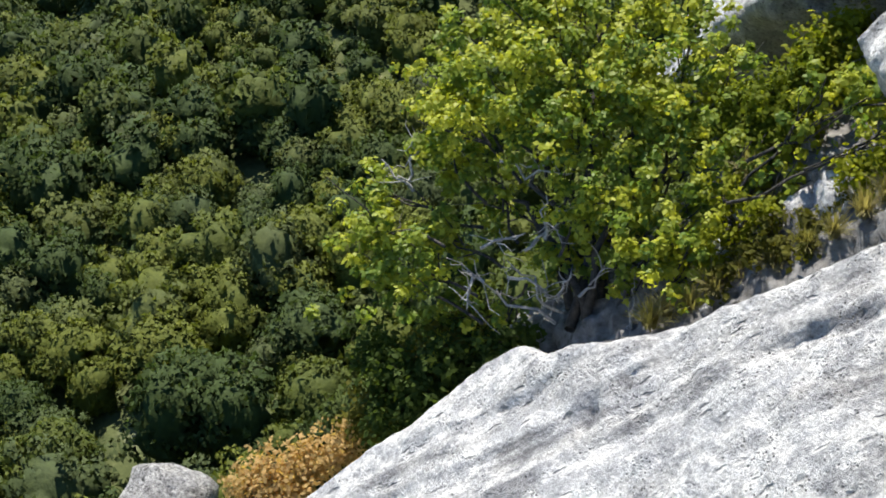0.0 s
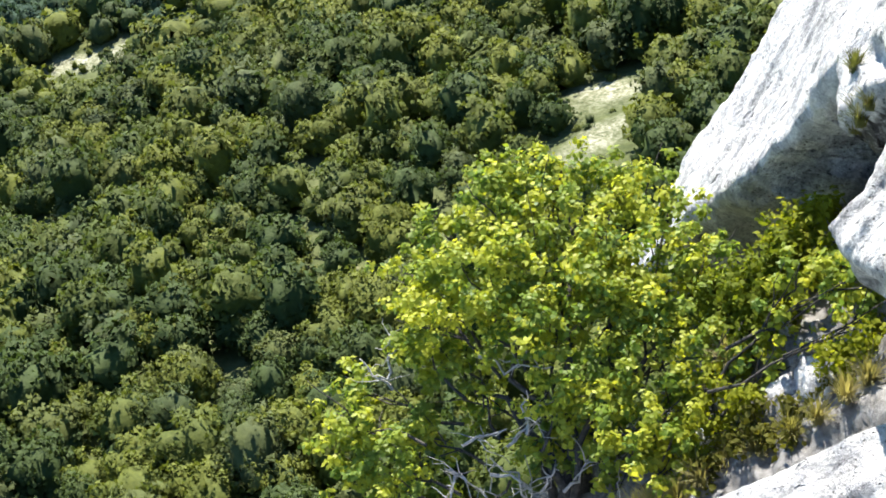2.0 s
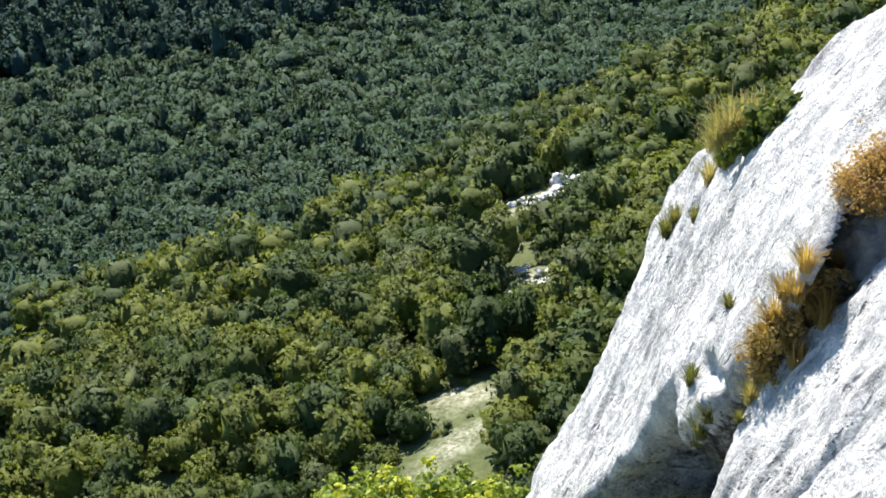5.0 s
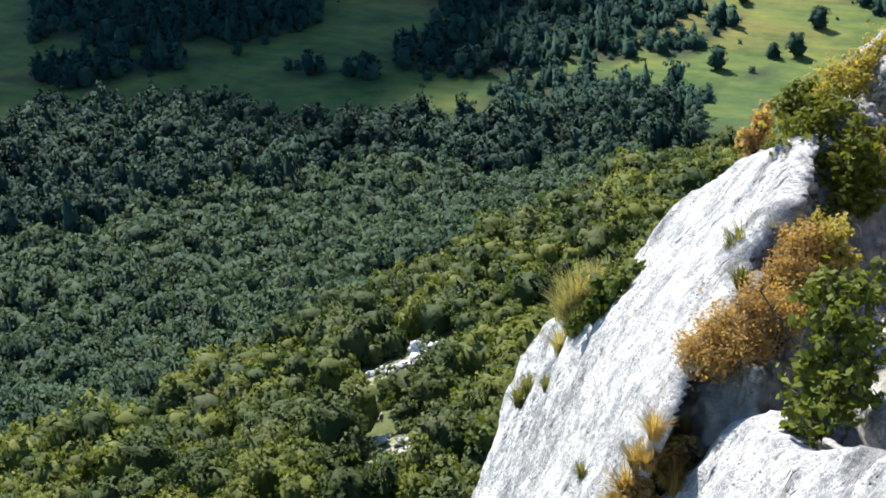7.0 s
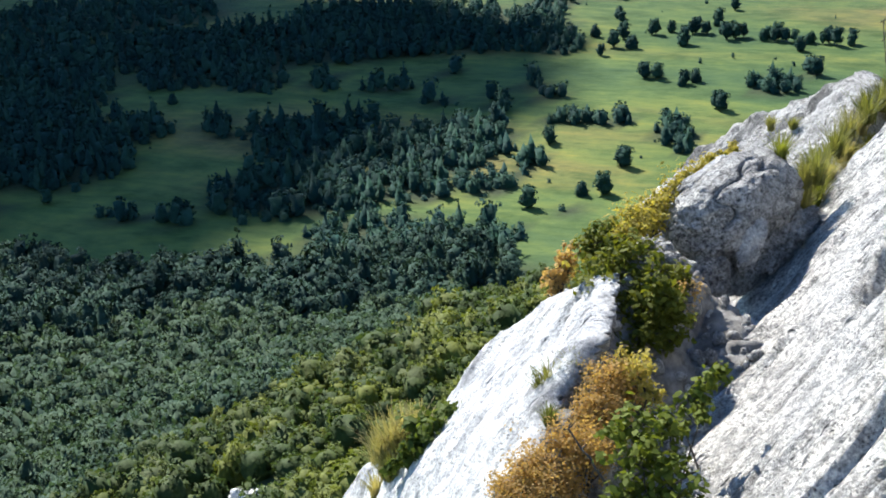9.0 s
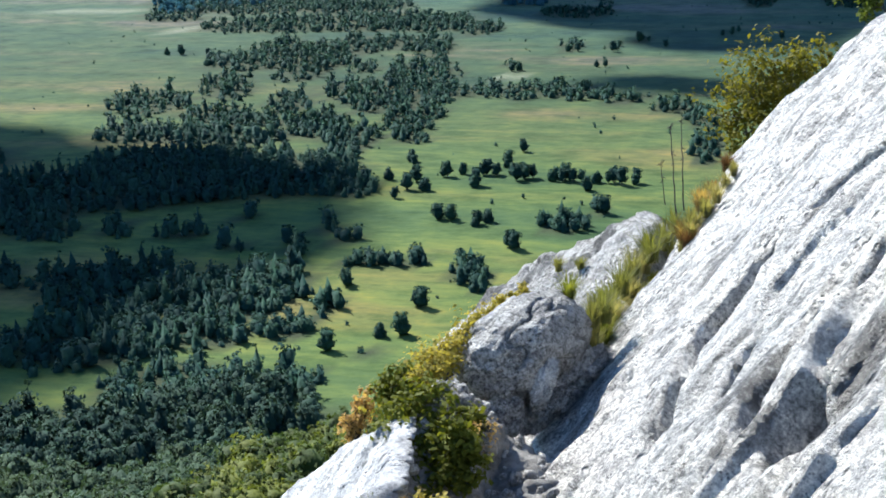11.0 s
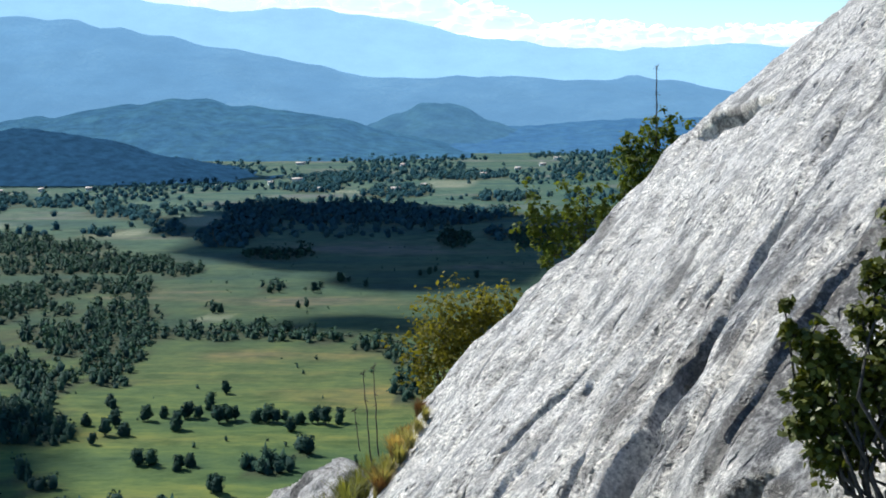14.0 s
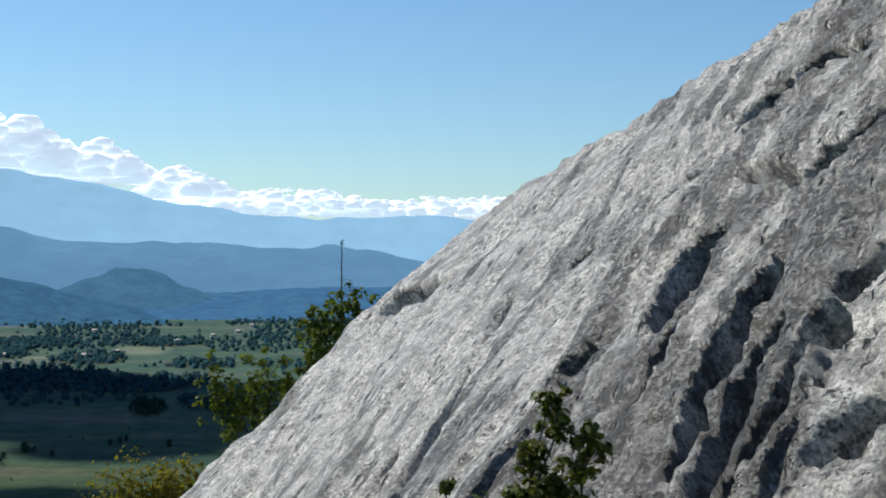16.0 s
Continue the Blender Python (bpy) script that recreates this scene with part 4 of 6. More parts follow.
crag((-2.0, 11.75, 115.62), (0.5, 0.8, 0.3), (-0.3, -0.3, 0.9), (0.5, 0.24, 0.22), ROCK_DARK, "dark rubble in the hollow under the boulder", 23, 0.3, True)
crag((-2.12, 8.5, 114.5), (0.3, 0.8, 0.5), (-0.4, -0.3, 0.8), (0.75, 0.5, 0.45), ROCK, "pale limestone block wedged in the gully", 12)
for k, (bx, by, bz, br) in enumerate(((-4.21, 6.49, 110.90, 0.09), (-3.50, 7.02, 111.45, 0.24), (-3.75, 6.87, 111.25, 0.16), (-4.24, 6.84, 110.95, 0.10), (-3.35, 6.6, 111.35, 0.14), (-4.0, 6.2, 110.75, 0.07), (-3.6, 6.3, 111.0, 0.06))):
    boulder("stone", (bx, by, bz), (br, br * 1.2, br * 0.8), (20 * k, 13 * k, 40 * k), ROCK, "loose white limestone block beside the tree", 30 + k, 0.25, "loose limestone blocks")


def stones_on(ob, centre, normal, count, spread, mean, mat, seed):
    """Loose stones lying on a stony patch, parts of it."""
    rng = np.random.RandomState(seed)
    c, u, v, n = slab_axes(centre, normal)
    models = []
    for k in range(8):
        w = ICO2_V * (1 + 0.3 * fbm(ICO2_V * 1.4 + 7 * k + seed, 3)[:, None]) * (1, rng.uniform(0.6, 0.9), rng.uniform(0.5, 0.75))
        models.append(w)
    top = np.array([q.co[:] for q in ob.data.vertices])
    up = np.argsort(-((top - c) @ n))[:int(len(top) * 0.7)]
    made = []
    for k in range(count):
        p = top[up[rng.randint(len(up))]]
        if abs((p - c) @ n) > spread:
            continue
        r = mean * min(rng.lognormal(0, 0.5), 1.7)
        m = Matrix.Translation(p + n * r * 0.2) @ Euler(rng.uniform(0, 6.28, 3)).to_matrix().to_4x4() @ Matrix.Diagonal((r, r, r, 1))
        if len(made) < 8:
            st = mesh_ob("stone", models[len(made)], ICO2_F, mat, ob, smooth=False)
        else:
            st = new("stone", made[rng.randint(8)].data)
            st.parent = ob
        st.matrix_local = m
        made.append(st)


stones_on(gully, (-2.69, 9.35, 115.73), (0.659, -0.185, 0.729), 260, 0.35, 0.045, ROCK_DARK, 3)
stones_on(gravel, (-2.27, 9.85, 115.36), (0.0, -0.301, 0.954), 260, 0.3, 0.04, ROCK_DARK, 4)
stones_on(ledge, (-4.97, 5.79, 110.03), (-0.619, -0.256, 0.743), 170, 0.5, 0.04, ROCK_DARK, 5)
boulder("boulder", (-7.75, 3.1, 108.0), (0.45, 0.42, 0.36), (0, 10, 20), ROCK_DARK, "pale lichen-covered boulder below the shelf", 9, 0.2)


# ---- far hills, mountains and clouds ----
def jittered(rng, x0, x1, y0, y1, step):
    a, b = np.meshgrid(np.arange(x0, x1, step), np.arange(y0, y1, step), indexing="ij")
    p = np.stack([a.ravel(), b.ravel()], 1)
    return p + rng.uniform(-0.42, 0.42, p.shape) * step


def ridge(name, crest, y, front, back, mat, label, rough, seed):
    """A hill range: crest line of (x, z), falling to the plain in front and behind."""
    xs = np.linspace(crest[0][0], crest[-1][0], 220)
    zs = np.interp(xs, [p[0] for p in crest], [p[1] for p in crest])
    zs = np.convolve(np.pad(zs, 4, "edge"), np.ones(9) / 9, "valid")
    zs = zs + 0.22 * rough * fbm(np.stack([xs / rough / 2.2, 0 * xs, 0 * xs + seed], 1), 4)
    rows = np.concatenate([np.linspace(-front, 0, 22), np.linspace(back / 6, back, 6)])
    P = []
    for r in rows:
        k = 1 - abs(r) / (front if r <= 0 else back)
        k = k * k * (3 - 2 * k) * 0.6 + k * 0.4
        q = np.stack([xs / rough / 6, np.full_like(xs, r / rough / 6), np.full_like(xs, seed)], 1)
        P.append(np.stack([xs, np.full_like(xs, y + r), -8 + (zs + 8) * k + rough * 0.5 * fbm(q, 4) * (0.12 + k * (1 - k) * 3)], 1))
    P = np.array(P)
    gid = np.arange(len(rows) * len(xs)).reshape(len(rows), len(xs))
    f = np.stack([gid[:-1, :-1], gid[:-1, 1:], gid[1:, 1:], gid[1:, :-1]], -1).reshape(-1, 4)
    return tagged(mesh_ob(name, P.reshape(-1, 3), f, mat, smooth=True), label, "hill", kind="structure")


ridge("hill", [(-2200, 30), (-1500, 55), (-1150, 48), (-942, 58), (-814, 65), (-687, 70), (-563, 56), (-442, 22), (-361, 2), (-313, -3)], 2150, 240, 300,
      hazed_distance_mat("dark_wooded_hill", (0.07, 0.22, 0.46), (0.012, 0.026, 0.022), 0.03, 0.22, 0.3), "low dark wooded hill beyond the plain", 12, 1)
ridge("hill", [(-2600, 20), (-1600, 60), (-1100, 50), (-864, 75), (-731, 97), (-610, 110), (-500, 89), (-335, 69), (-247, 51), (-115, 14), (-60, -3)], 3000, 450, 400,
      hazed_distance_mat("green_blue_hill", (0.09, 0.25, 0.47), (0.009, 0.020, 0.014), 0.02, 0.42, 0.22), "green wooded hill in blue haze", 20, 2)
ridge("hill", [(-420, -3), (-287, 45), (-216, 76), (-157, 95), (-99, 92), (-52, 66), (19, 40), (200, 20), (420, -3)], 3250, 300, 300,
      hazed_distance_mat("small_blue_hill", (0.11, 0.28, 0.50), (0.010, 0.022, 0.018), 0.02, 0.45, 0.12), "small wooded hill in blue haze", 16, 3)
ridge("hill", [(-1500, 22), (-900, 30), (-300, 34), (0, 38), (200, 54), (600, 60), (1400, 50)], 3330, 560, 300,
      hazed_distance_mat("hazy_far_plain", (0.09, 0.25, 0.52), (0.012, 0.024, 0.018), 0.02, 0.5, 0.15), "far wooded plain in blue haze", 8, 6)
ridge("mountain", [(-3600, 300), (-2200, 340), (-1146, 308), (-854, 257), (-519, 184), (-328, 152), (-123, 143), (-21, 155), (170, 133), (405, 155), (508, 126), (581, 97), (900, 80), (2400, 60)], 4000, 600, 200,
      hazed_distance_mat("blue_mountain", (0.15, 0.33, 0.56), (0.02, 0.03, 0.03), 0.004, 0.74, 0.05, 0.85), "hazy blue mountain foothills", 30, 4)
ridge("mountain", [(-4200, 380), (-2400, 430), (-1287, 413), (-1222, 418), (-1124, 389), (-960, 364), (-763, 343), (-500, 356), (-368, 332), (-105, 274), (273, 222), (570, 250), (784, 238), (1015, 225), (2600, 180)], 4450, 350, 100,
      hazed_distance_mat("far_blue_mountain", (0.27, 0.49, 0.72), (0.02, 0.03, 0.03), 0.004, 0.88, 0.05, 1.1), "pale blue mountain range on the horizon", 30, 5)


def cloud_mat(name, glow):
    mat, nt, bsdf, out = nodes_of(name)
    bsdf.inputs["Base Color"].default_value = (0.76, 0.76, 0.76, 1)
    bsdf.inputs["Roughness"].default_value = 1.0
    # emission added to the white clouds lightens their shaded sides
    bsdf.inputs["Emission Color"].default_value = (0.80, 0.90, 1.0, 1)
    bsdf.inputs["Emission Strength"].default_value = glow
    return mat


CLOUD, CLOUD_GREY = cloud_mat("white_cloud", 0.5), cloud_mat("grey_cloud", 0.0)


def cloud(at, size, count, seed, label):
    """A heaped cloud of many puffs with a flat base; overlapping puffs in one mesh."""
    rng = np.random.RandomState(seed)
    parts = []
    for k in range(2 * count):
        u = rng.uniform(-1, 1)
        high = (1 - u * u) * rng.uniform(0, 1) ** 1.3
        r = rng.uniform(0.12, 0.40) * size[2] * (1.2 - 0.7 * high)
        c = np.array(at) + np.array([u * size[0], rng.uniform(-1, 1) * size[1] * math.sqrt(1 - u * u), high * size[2]])
        ball, skin = ICO2_V, ICO2_F
        v = ball * (1 + 0.2 * fbm(ball * 1.7 + 3 * k + seed, 3)[:, None] + 0.13 * fbm(ball * 6 + k, 3)[:, None]) * r
        v = v * (1.45, 1.2, 0.85)
        v[:, 2] = np.maximum(v[:, 2], -0.3 * r)
        parts.append((v + c, skin))
    v, f = joined(parts)
    return tagged(mesh_ob("cloud", v, f, CLOUD, smooth=True), label, "cloud", kind="structure")


for cx, cz, w, h, n, s in ((-1750, 400, 380, 230, 80, 1), (-1120, 385, 300, 215, 90, 2), (-640, 375, 230, 165, 70, 3), (-330, 345, 150, 120, 50, 7), (-60, 300, 120, 90, 30, 4), (250, 252, 420, 74, 150, 5), (800, 250, 420, 66, 140, 6)):
    cloud((cx, 4760, cz), (w, 60, h), n, s, "white heaped cloud above the mountain range")
# fair-weather clouds overhead, whose shadows lie on the valley: the outline of the shadow on the ground and the size of a puff
CLOUD_SHADES = [
    ([(-148, 505), (-142, 470), (-145, 420), (-150, 386), (-156, 345), (-158, 310), (-166, 286), (-182, 274), (-213, 263), (-243, 258), (-420, 236), (-600, 330), (-560, 640), (-337, 622), (-283, 588), (-238, 571), (-199, 561), (-165, 540)], 24, 11),
    ([(-285, 1640), (-301, 1420), (-246, 1113), (-172, 1074), (-112, 972), (-56, 895), (-7, 935), (60, 1000), (120, 1465), (15, 1480), (-101, 1620)], 46, 12),
    ([(-110, 800), (-130, 778), (-105, 760), (-69, 746), (-33, 744), (40, 750), (60, 800), (-38, 795), (-82, 818)], 13, 14),
    ([(-1400, 1930), (-360, 1950), (-330, 2150), (-500, 2420), (-1400, 2420)], 80, 13),
]
for shape, puff, s in CLOUD_SHADES:
    rng = np.random.RandomState(s)
    shape = np.array(shape, float)
    spots = jittered(rng, shape[:, 0].min(), shape[:, 0].max(), shape[:, 1].min(), shape[:, 1].max(), puff * 1.1)
    spots = spots[inside(shape, spots) & (nearest_edge(shape, spots)[0] > 0.55 * puff)]
    off = SUN_WAY / SUN_WAY.z * 1500
    parts = []
    for k, (x, y) in enumerate(spots):
        v = ICO2_V * (1, 1, 0.7) * puff * rng.uniform(0.85, 1.25) * (1 + 0.18 * fbm(ICO2_V * 1.7 + 3 * k + s, 3)[:, None])
        parts.append((v + (x + off.x, y + off.y, 1500), ICO2_F))
    v, f = joined(parts)
    tagged(mesh_ob("cloud", v, f, CLOUD_GREY, smooth=True), "white fair-weather cloud drifting over the valley", "cloud", kind="structure")


# ---- woods ----
def variant(seed, wide, high, n, count, size, small=0, body=2, spire=False, up=0.45, core=0.86):
    rng = np.random.RandomState(seed)
    return crown(rng, spire_of(rng, wide, high, n) if spire else lobes_of(rng, wide, high, n, small), count, size, core, body, up)


def trunk_of(seed, high, r):
    rng = np.random.RandomState(seed)
    top = (rng.uniform(-0.2, 0.2), rng.uniform(-0.2, 0.2), high * 0.6)
    parts = [tube(bent(rng, (0, 0, -0.3), top, 0.1, 5), np.linspace(r, r * 0.4, 5))]
    for k in range(3):
        w = rng.uniform(0, 6.28)
        parts.append(tube(bent(rng, (0, 0, high * 0.2), (math.cos(w) * high * 0.3, math.sin(w) * high * 0.3, high * 0.62), 0.12, 4), np.linspace(r * 0.6, r * 0.2, 4), 5))
    return joined(parts)


def scattered(name, spots, variants, mat, label, category, rng):
    """Many plants, merged; spots are rows of x, y, z, scale."""
    vs, fs, ns, ts, n = [], [], [], [], 0
    for x, y, z, s in spots:
        v, f, m = variants[rng.randint(len(variants))]
        w = rng.uniform(0, 6.28)
        c, q = math.cos(w), math.sin(w)
        sx, sz = s * rng.uniform(0.9, 1.12), s * rng.uniform(0.85, 1.2)
        vs.append(np.stack([(v[:, 0] * c - v[:, 1] * q) * sx + x, (v[:, 0] * q + v[:, 1] * c) * sx + y, v[:, 2] * sz + z], 1))
        ns.append(np.stack([m[:, 0] * c - m[:, 1] * q, m[:, 0] * q + m[:, 1] * c, m[:, 2]], 1))
        fs.append(f + n)
        ts.append(np.full(len(v), rng.rand()))
        n += len(v)
    ob = mesh_ob(name, np.concatenate(vs), np.concatenate(fs), mat, tint=np.concatenate(ts), normals=np.concatenate(ns))
    return tagged(ob, label, category, kind="stuff")


rng = np.random.RandomState(5)
near_v = [variant(100 + k, 4.9 + 0.3 * k, 4.0 + 0.4 * k, 8, 1500, 0.215, 2, 3, core=0.76) for k in range(4)]
mid_v = [variant(200 + k, 4.5 + 0.3 * k, 4.3 + 0.4 * k, 7, 620, 0.32, 1, core=0.79) for k in range(6)]
slope_v = [variant(250 + k, 4.7 + 0.3 * k, 4.3 + 0.4 * k, 6, 264, 0.44, core=0.82) for k in range(6)]
wood_v = [variant(300 + k, 4.4, 4.6 + 0.3 * k, 6, 180, 0.48, body=1, up=0.8, core=0.82) for k in range(5)]
tall_v = [variant(350 + k, 6.0, 7.0 + 0.6 * k, 6, 264, 0.52, 0, 2, k == 4, 0.6, 0.8) for k in range(5)]
plain_v = [variant(450 + k, 5.4, 5.8 + 0.8 * k, 6, 180, 0.44, 1, 2, k > 4, 0.9, 0.84) for k in range(7)]
far_v = [variant(400 + k, 5.6, 5.8 + 0.7 * k, 5, 60, 0.85, 0, 1, k == 5, 0.9, 0.8) for k in range(6)]
vast_v = [variant(500 + k, 10.0, 5.8 + 0.7 * k, 3, 30, 1.4, 0, 1, False, 1.0) for k in range(5)]

# scrub slope
def scrub_end(yaw):
    """How far the green scrub reaches before the grey-green woodland begins."""
    return np.interp(yaw, (17, 19, 22, 25, 28, 33, 37, 41, 46, 55, 60, 70), (298, 288, 266, 252, 243, 222, 207, 194, 194, 190, 197, 200)) + 8 * vnoise(np.stack([yaw / 2.5, 0 * yaw, 0 * yaw + 8], 1))


pts = jittered(rng, -200, -14, -10, 330, 3.7)
yaw = np.degrees(np.arctan2(-pts[:, 0], pts[:, 1]))
reach = np.hypot(pts[:, 0], pts[:, 1])
ok = (yaw < np.interp(reach, (100, 150, 220), (80, 68, 61))) & (reach > np.interp(yaw, (14, 17, 23, 27, 33, 40, 60), (285, 260, 160, 118, 70, 45, 28))) & (reach < scrub_end(yaw)) & (lie(pts[:, 0], pts[:, 1]) < 62)
for bx, by, rx, ry in BARE[:BARE_NEAR]:
    away = math.hypot(bx, by)
    fore = np.clip(((bx - pts[:, 0]) * bx + (by - pts[:, 1]) * by) / away, 0, 6.5)
    ok &= ((pts[:, 0] + fore * bx / away - bx) / (rx + 1.2)) ** 2 + ((pts[:, 1] + fore * by / away - by) / (ry + 1.2)) ** 2 > 1 + 0.4 * vnoise(np.stack([pts[:, 0] / 3, pts[:, 1] / 3, 0 * yaw], 1))
for rx, ry, rr in OUTCROPS:
    away = math.hypot(rx, ry)
    fore = np.clip(((rx - pts[:, 0]) * rx + (ry - pts[:, 1]) * ry) / away, 0, 3.2 * rr)
    ok &= np.hypot(pts[:, 0] + fore * rx / away - rx, pts[:, 1] + fore * ry / away - ry) > 0.9 * rr + 0.9
ok &= vnoise(np.stack([pts[:, 0] / 9, pts[:, 1] / 9, 0 * yaw + 4], 1)) < 0.95
pts, reach = pts[ok], reach[ok]
order = np.argsort(reach)
pts = pts[order]
size = 0.70 + 0.62 * rng.rand(len(pts)) ** 1.6 + 0.18 * vnoise(np.stack([pts[:, 0] / 25, pts[:, 1] / 25, 0 * pts[:, 0]], 1))
spots = np.stack([pts[:, 0], pts[:, 1], lie(pts[:, 0], pts[:, 1]) - 0.3, size], 1)
models = []
for k in range(4):
    ob = empty("scrub_tree", (0, 0, 0), "rounded green scrub oak on the slope", "tree", "scrub trees on the slope")
    v, f, n = near_v[k]
    mesh_ob("crown", v, f, SLOPE_LEAF, ob, normals=n)
    v, f = trunk_of(600 + k, 3.2, 0.12)
    mesh_ob("trunk", v, f, BARK, ob)
    models.append(ob)
for k, (x, y, z, s) in enumerate(spots[:210]):
    m = Matrix.Translation((x, y, z)) @ Matrix.Rotation(rng.uniform(0, 6.28), 4, "Z") @ Matrix.Diagonal((s, s, s * rng.uniform(0.85, 1.15), 1))
    if k < 4:
        models[k].matrix_basis = m
    else:
        c = copy_thing(models[k % 4], Matrix())
        c.matrix_basis = m
low = []
for bx, by, rx, ry in BARE[:BARE_NEAR]:
    for k in range(7):
        x, y = bx + rng.uniform(-1, 1) * (rx + 1.5), by + rng.uniform(-1, 1) * (ry + 2)
        low.append((x, y, float(lie(x, y)) - 0.15, rng.uniform(0.10, 0.3)))
spots = np.concatenate([spots[:210], np.array(low), spots[210:]])
scattered("scrub_wood", spots[210:800], mid_v, SLOPE_LEAF, "dense green scrub wood covering the slope", "woodland", rng)
scattered("scrub_wood", spots[800:], slope_v, SLOPE_LEAF, "green scrub wood on the lower slope", "woodland", rng)

def tall_from(yaw):
    """Where the tall wood begins."""
    return np.interp(yaw, (18, 22, 24, 27, 29, 31, 33, 36, 39, 45, 50, 70), (310, 300, 287, 287, 293, 300, 297, 293, 290, 288, 285, 292)) + 5 * vnoise(np.stack([yaw / 1.5, 0 * yaw, 0 * yaw], 1))


# young grey-green woodland at the foot of the slope, taller wood behind it
pts = jittered(rng, -330, -60, 60, 380, 2.45)
yaw = np.degrees(np.arctan2(-pts[:, 0], pts[:, 1]))
reach = np.hypot(pts[:, 0], pts[:, 1])
inner = tall_from(yaw)
young = (reach > scrub_end(yaw) - 2) & (yaw > 21) & (yaw < 66) & (reach < inner)
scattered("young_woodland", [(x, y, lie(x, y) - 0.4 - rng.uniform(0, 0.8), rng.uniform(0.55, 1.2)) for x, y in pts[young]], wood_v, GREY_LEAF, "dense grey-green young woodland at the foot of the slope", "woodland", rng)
pts = jittered(rng, -330, -60, 60, 400, 3.7)
yaw = np.degrees(np.arctan2(-pts[:, 0], pts[:, 1]))
reach = np.hypot(pts[:, 0], pts[:, 1])
inner = tall_from(yaw)
outer = np.interp(yaw, (18, 20, 23, 26, 29.5, 32, 35, 37.5, 40.5, 46, 70), (318, 330, 330, 326, 328, 334, 328, 348, 358, 366, 385)) + 6 * vnoise(np.stack([yaw / 3, 0 * yaw + 5, 0 * yaw], 1))
tall = (yaw > 19) & (yaw < 66) & (reach > inner) & (reach < outer)
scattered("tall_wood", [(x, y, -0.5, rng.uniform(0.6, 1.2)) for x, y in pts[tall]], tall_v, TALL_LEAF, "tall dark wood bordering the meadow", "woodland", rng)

# copses and hedges of the plain
mid_spots, far_spots = [], []
for wx, wy, la, lb in WOODS:
    away = math.hypot(wx, wy)
    step = 11.6 if away > 1250 else min(max(away / 110, 4.6), 7.4)
    ax, ay = wx / away, wy / away
    for x, y in jittered(rng, -la, la, -lb, lb, step * 0.86):
        if (x / la) ** 2 + (y / lb) ** 2 < 1 + 0.2 * rng.normal() + 0.55 * vnoise(np.array([[(wx + x) / 22, (wy + y) / 22, 1.5]]))[0]:
            spot = (wx + x * ax + y * ay, wy + x * ay - y * ax, -1.2, 0.5 + 0.65 * rng.rand() ** 1.3)
            (far_spots if away > 1250 else mid_spots).append(spot)
for x, y in rng.uniform((-480, 330), (120, 1200), (320, 2)):
    mid_spots.append((x, y, -0.4, rng.uniform(0.10, 0.36)))
wide_wood = jittered(rng, -1150, 520, 1250, 2950, 20)
cover = fbm(np.stack([wide_wood[:, 0] / 150, wide_wood[:, 1] / 190, 0 * wide_wood[:, 0] + 3], 1), 3) + 0.00022 * (wide_wood[:, 1] - 1900)
for bx, by, rx, ry in BARE:
    cover -= 2 * np.exp(-((wide_wood[:, 0] - bx) / (rx + 15)) ** 2 - ((wide_wood[:, 1] - by) / (ry + 40)) ** 2)
for x, y in wide_wood[cover > -0.04]:
    far_spots.append((x, y, -1.0, rng.uniform(0.5, 1.2)))
for x, y in rng.uniform((-900, 1250), (500, 2900), (260, 2)):
    far_spots.append((x, y, -0.6, rng.uniform(0.4, 0.9)))
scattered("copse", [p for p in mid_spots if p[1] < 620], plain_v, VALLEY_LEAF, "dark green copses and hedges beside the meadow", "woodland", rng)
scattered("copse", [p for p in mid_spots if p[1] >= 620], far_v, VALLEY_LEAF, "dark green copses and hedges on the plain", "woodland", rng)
scattered("far_wood", far_spots, vast_v, FAR_LEAF, "distant woods on the plain, tinted blue with haze", "woodland", rng)

# lone trees in the meadow
LONE = [(-103, 355), (-98, 358), (-100, 383), (-101, 479), (-118, 481), (-114, 480), (-104, 473), (-126, 402), (-113, 342), (-151, 539), (-142, 544), (-148, 566), (-134, 523), (-132, 548), (-126, 554), (-117, 532), (-118, 553), (-113, 552), (-112, 568), (-104, 546), (-101, 548), (-91, 547), (-87, 546), (-83, 546), (-75, 545), (-70, 546), (-65, 544), (-60, 545), (-88, 449), (-86, 446), (-255, 413), (-252, 370), (-234, 314), (-141, 908), (-135, 908), (-114, 908), (-115, 843), (-110, 843), (-158, 820), (-155, 824), (-104, 957), (-85, 930)]
LONE_FAR = [(-55, 993), (-49, 994), (-18, 973), (-46, 1012), (-459, 1318), (-433, 1317), (-464, 1318), (-111, 599), (-112, 571), (-107, 555), (-102, 550), (-99, 551), (-101, 480), (-104, 476), (-120, 486), (-114, 483), (-65, 498), (-117, 535), (-151, 574), (-140, 538), (-140, 524), (-133, 524), (-141, 510), (-131, 549), (-126, 554), (-117, 554), (-113, 555), (-90, 551), (-86, 549), (-80, 547), (-74, 547), (-68, 547), (-60, 548), (-76, 533), (-125, 399), (-99, 382), (-382, 872), (-373, 873), (-356, 873), (-296, 784)]

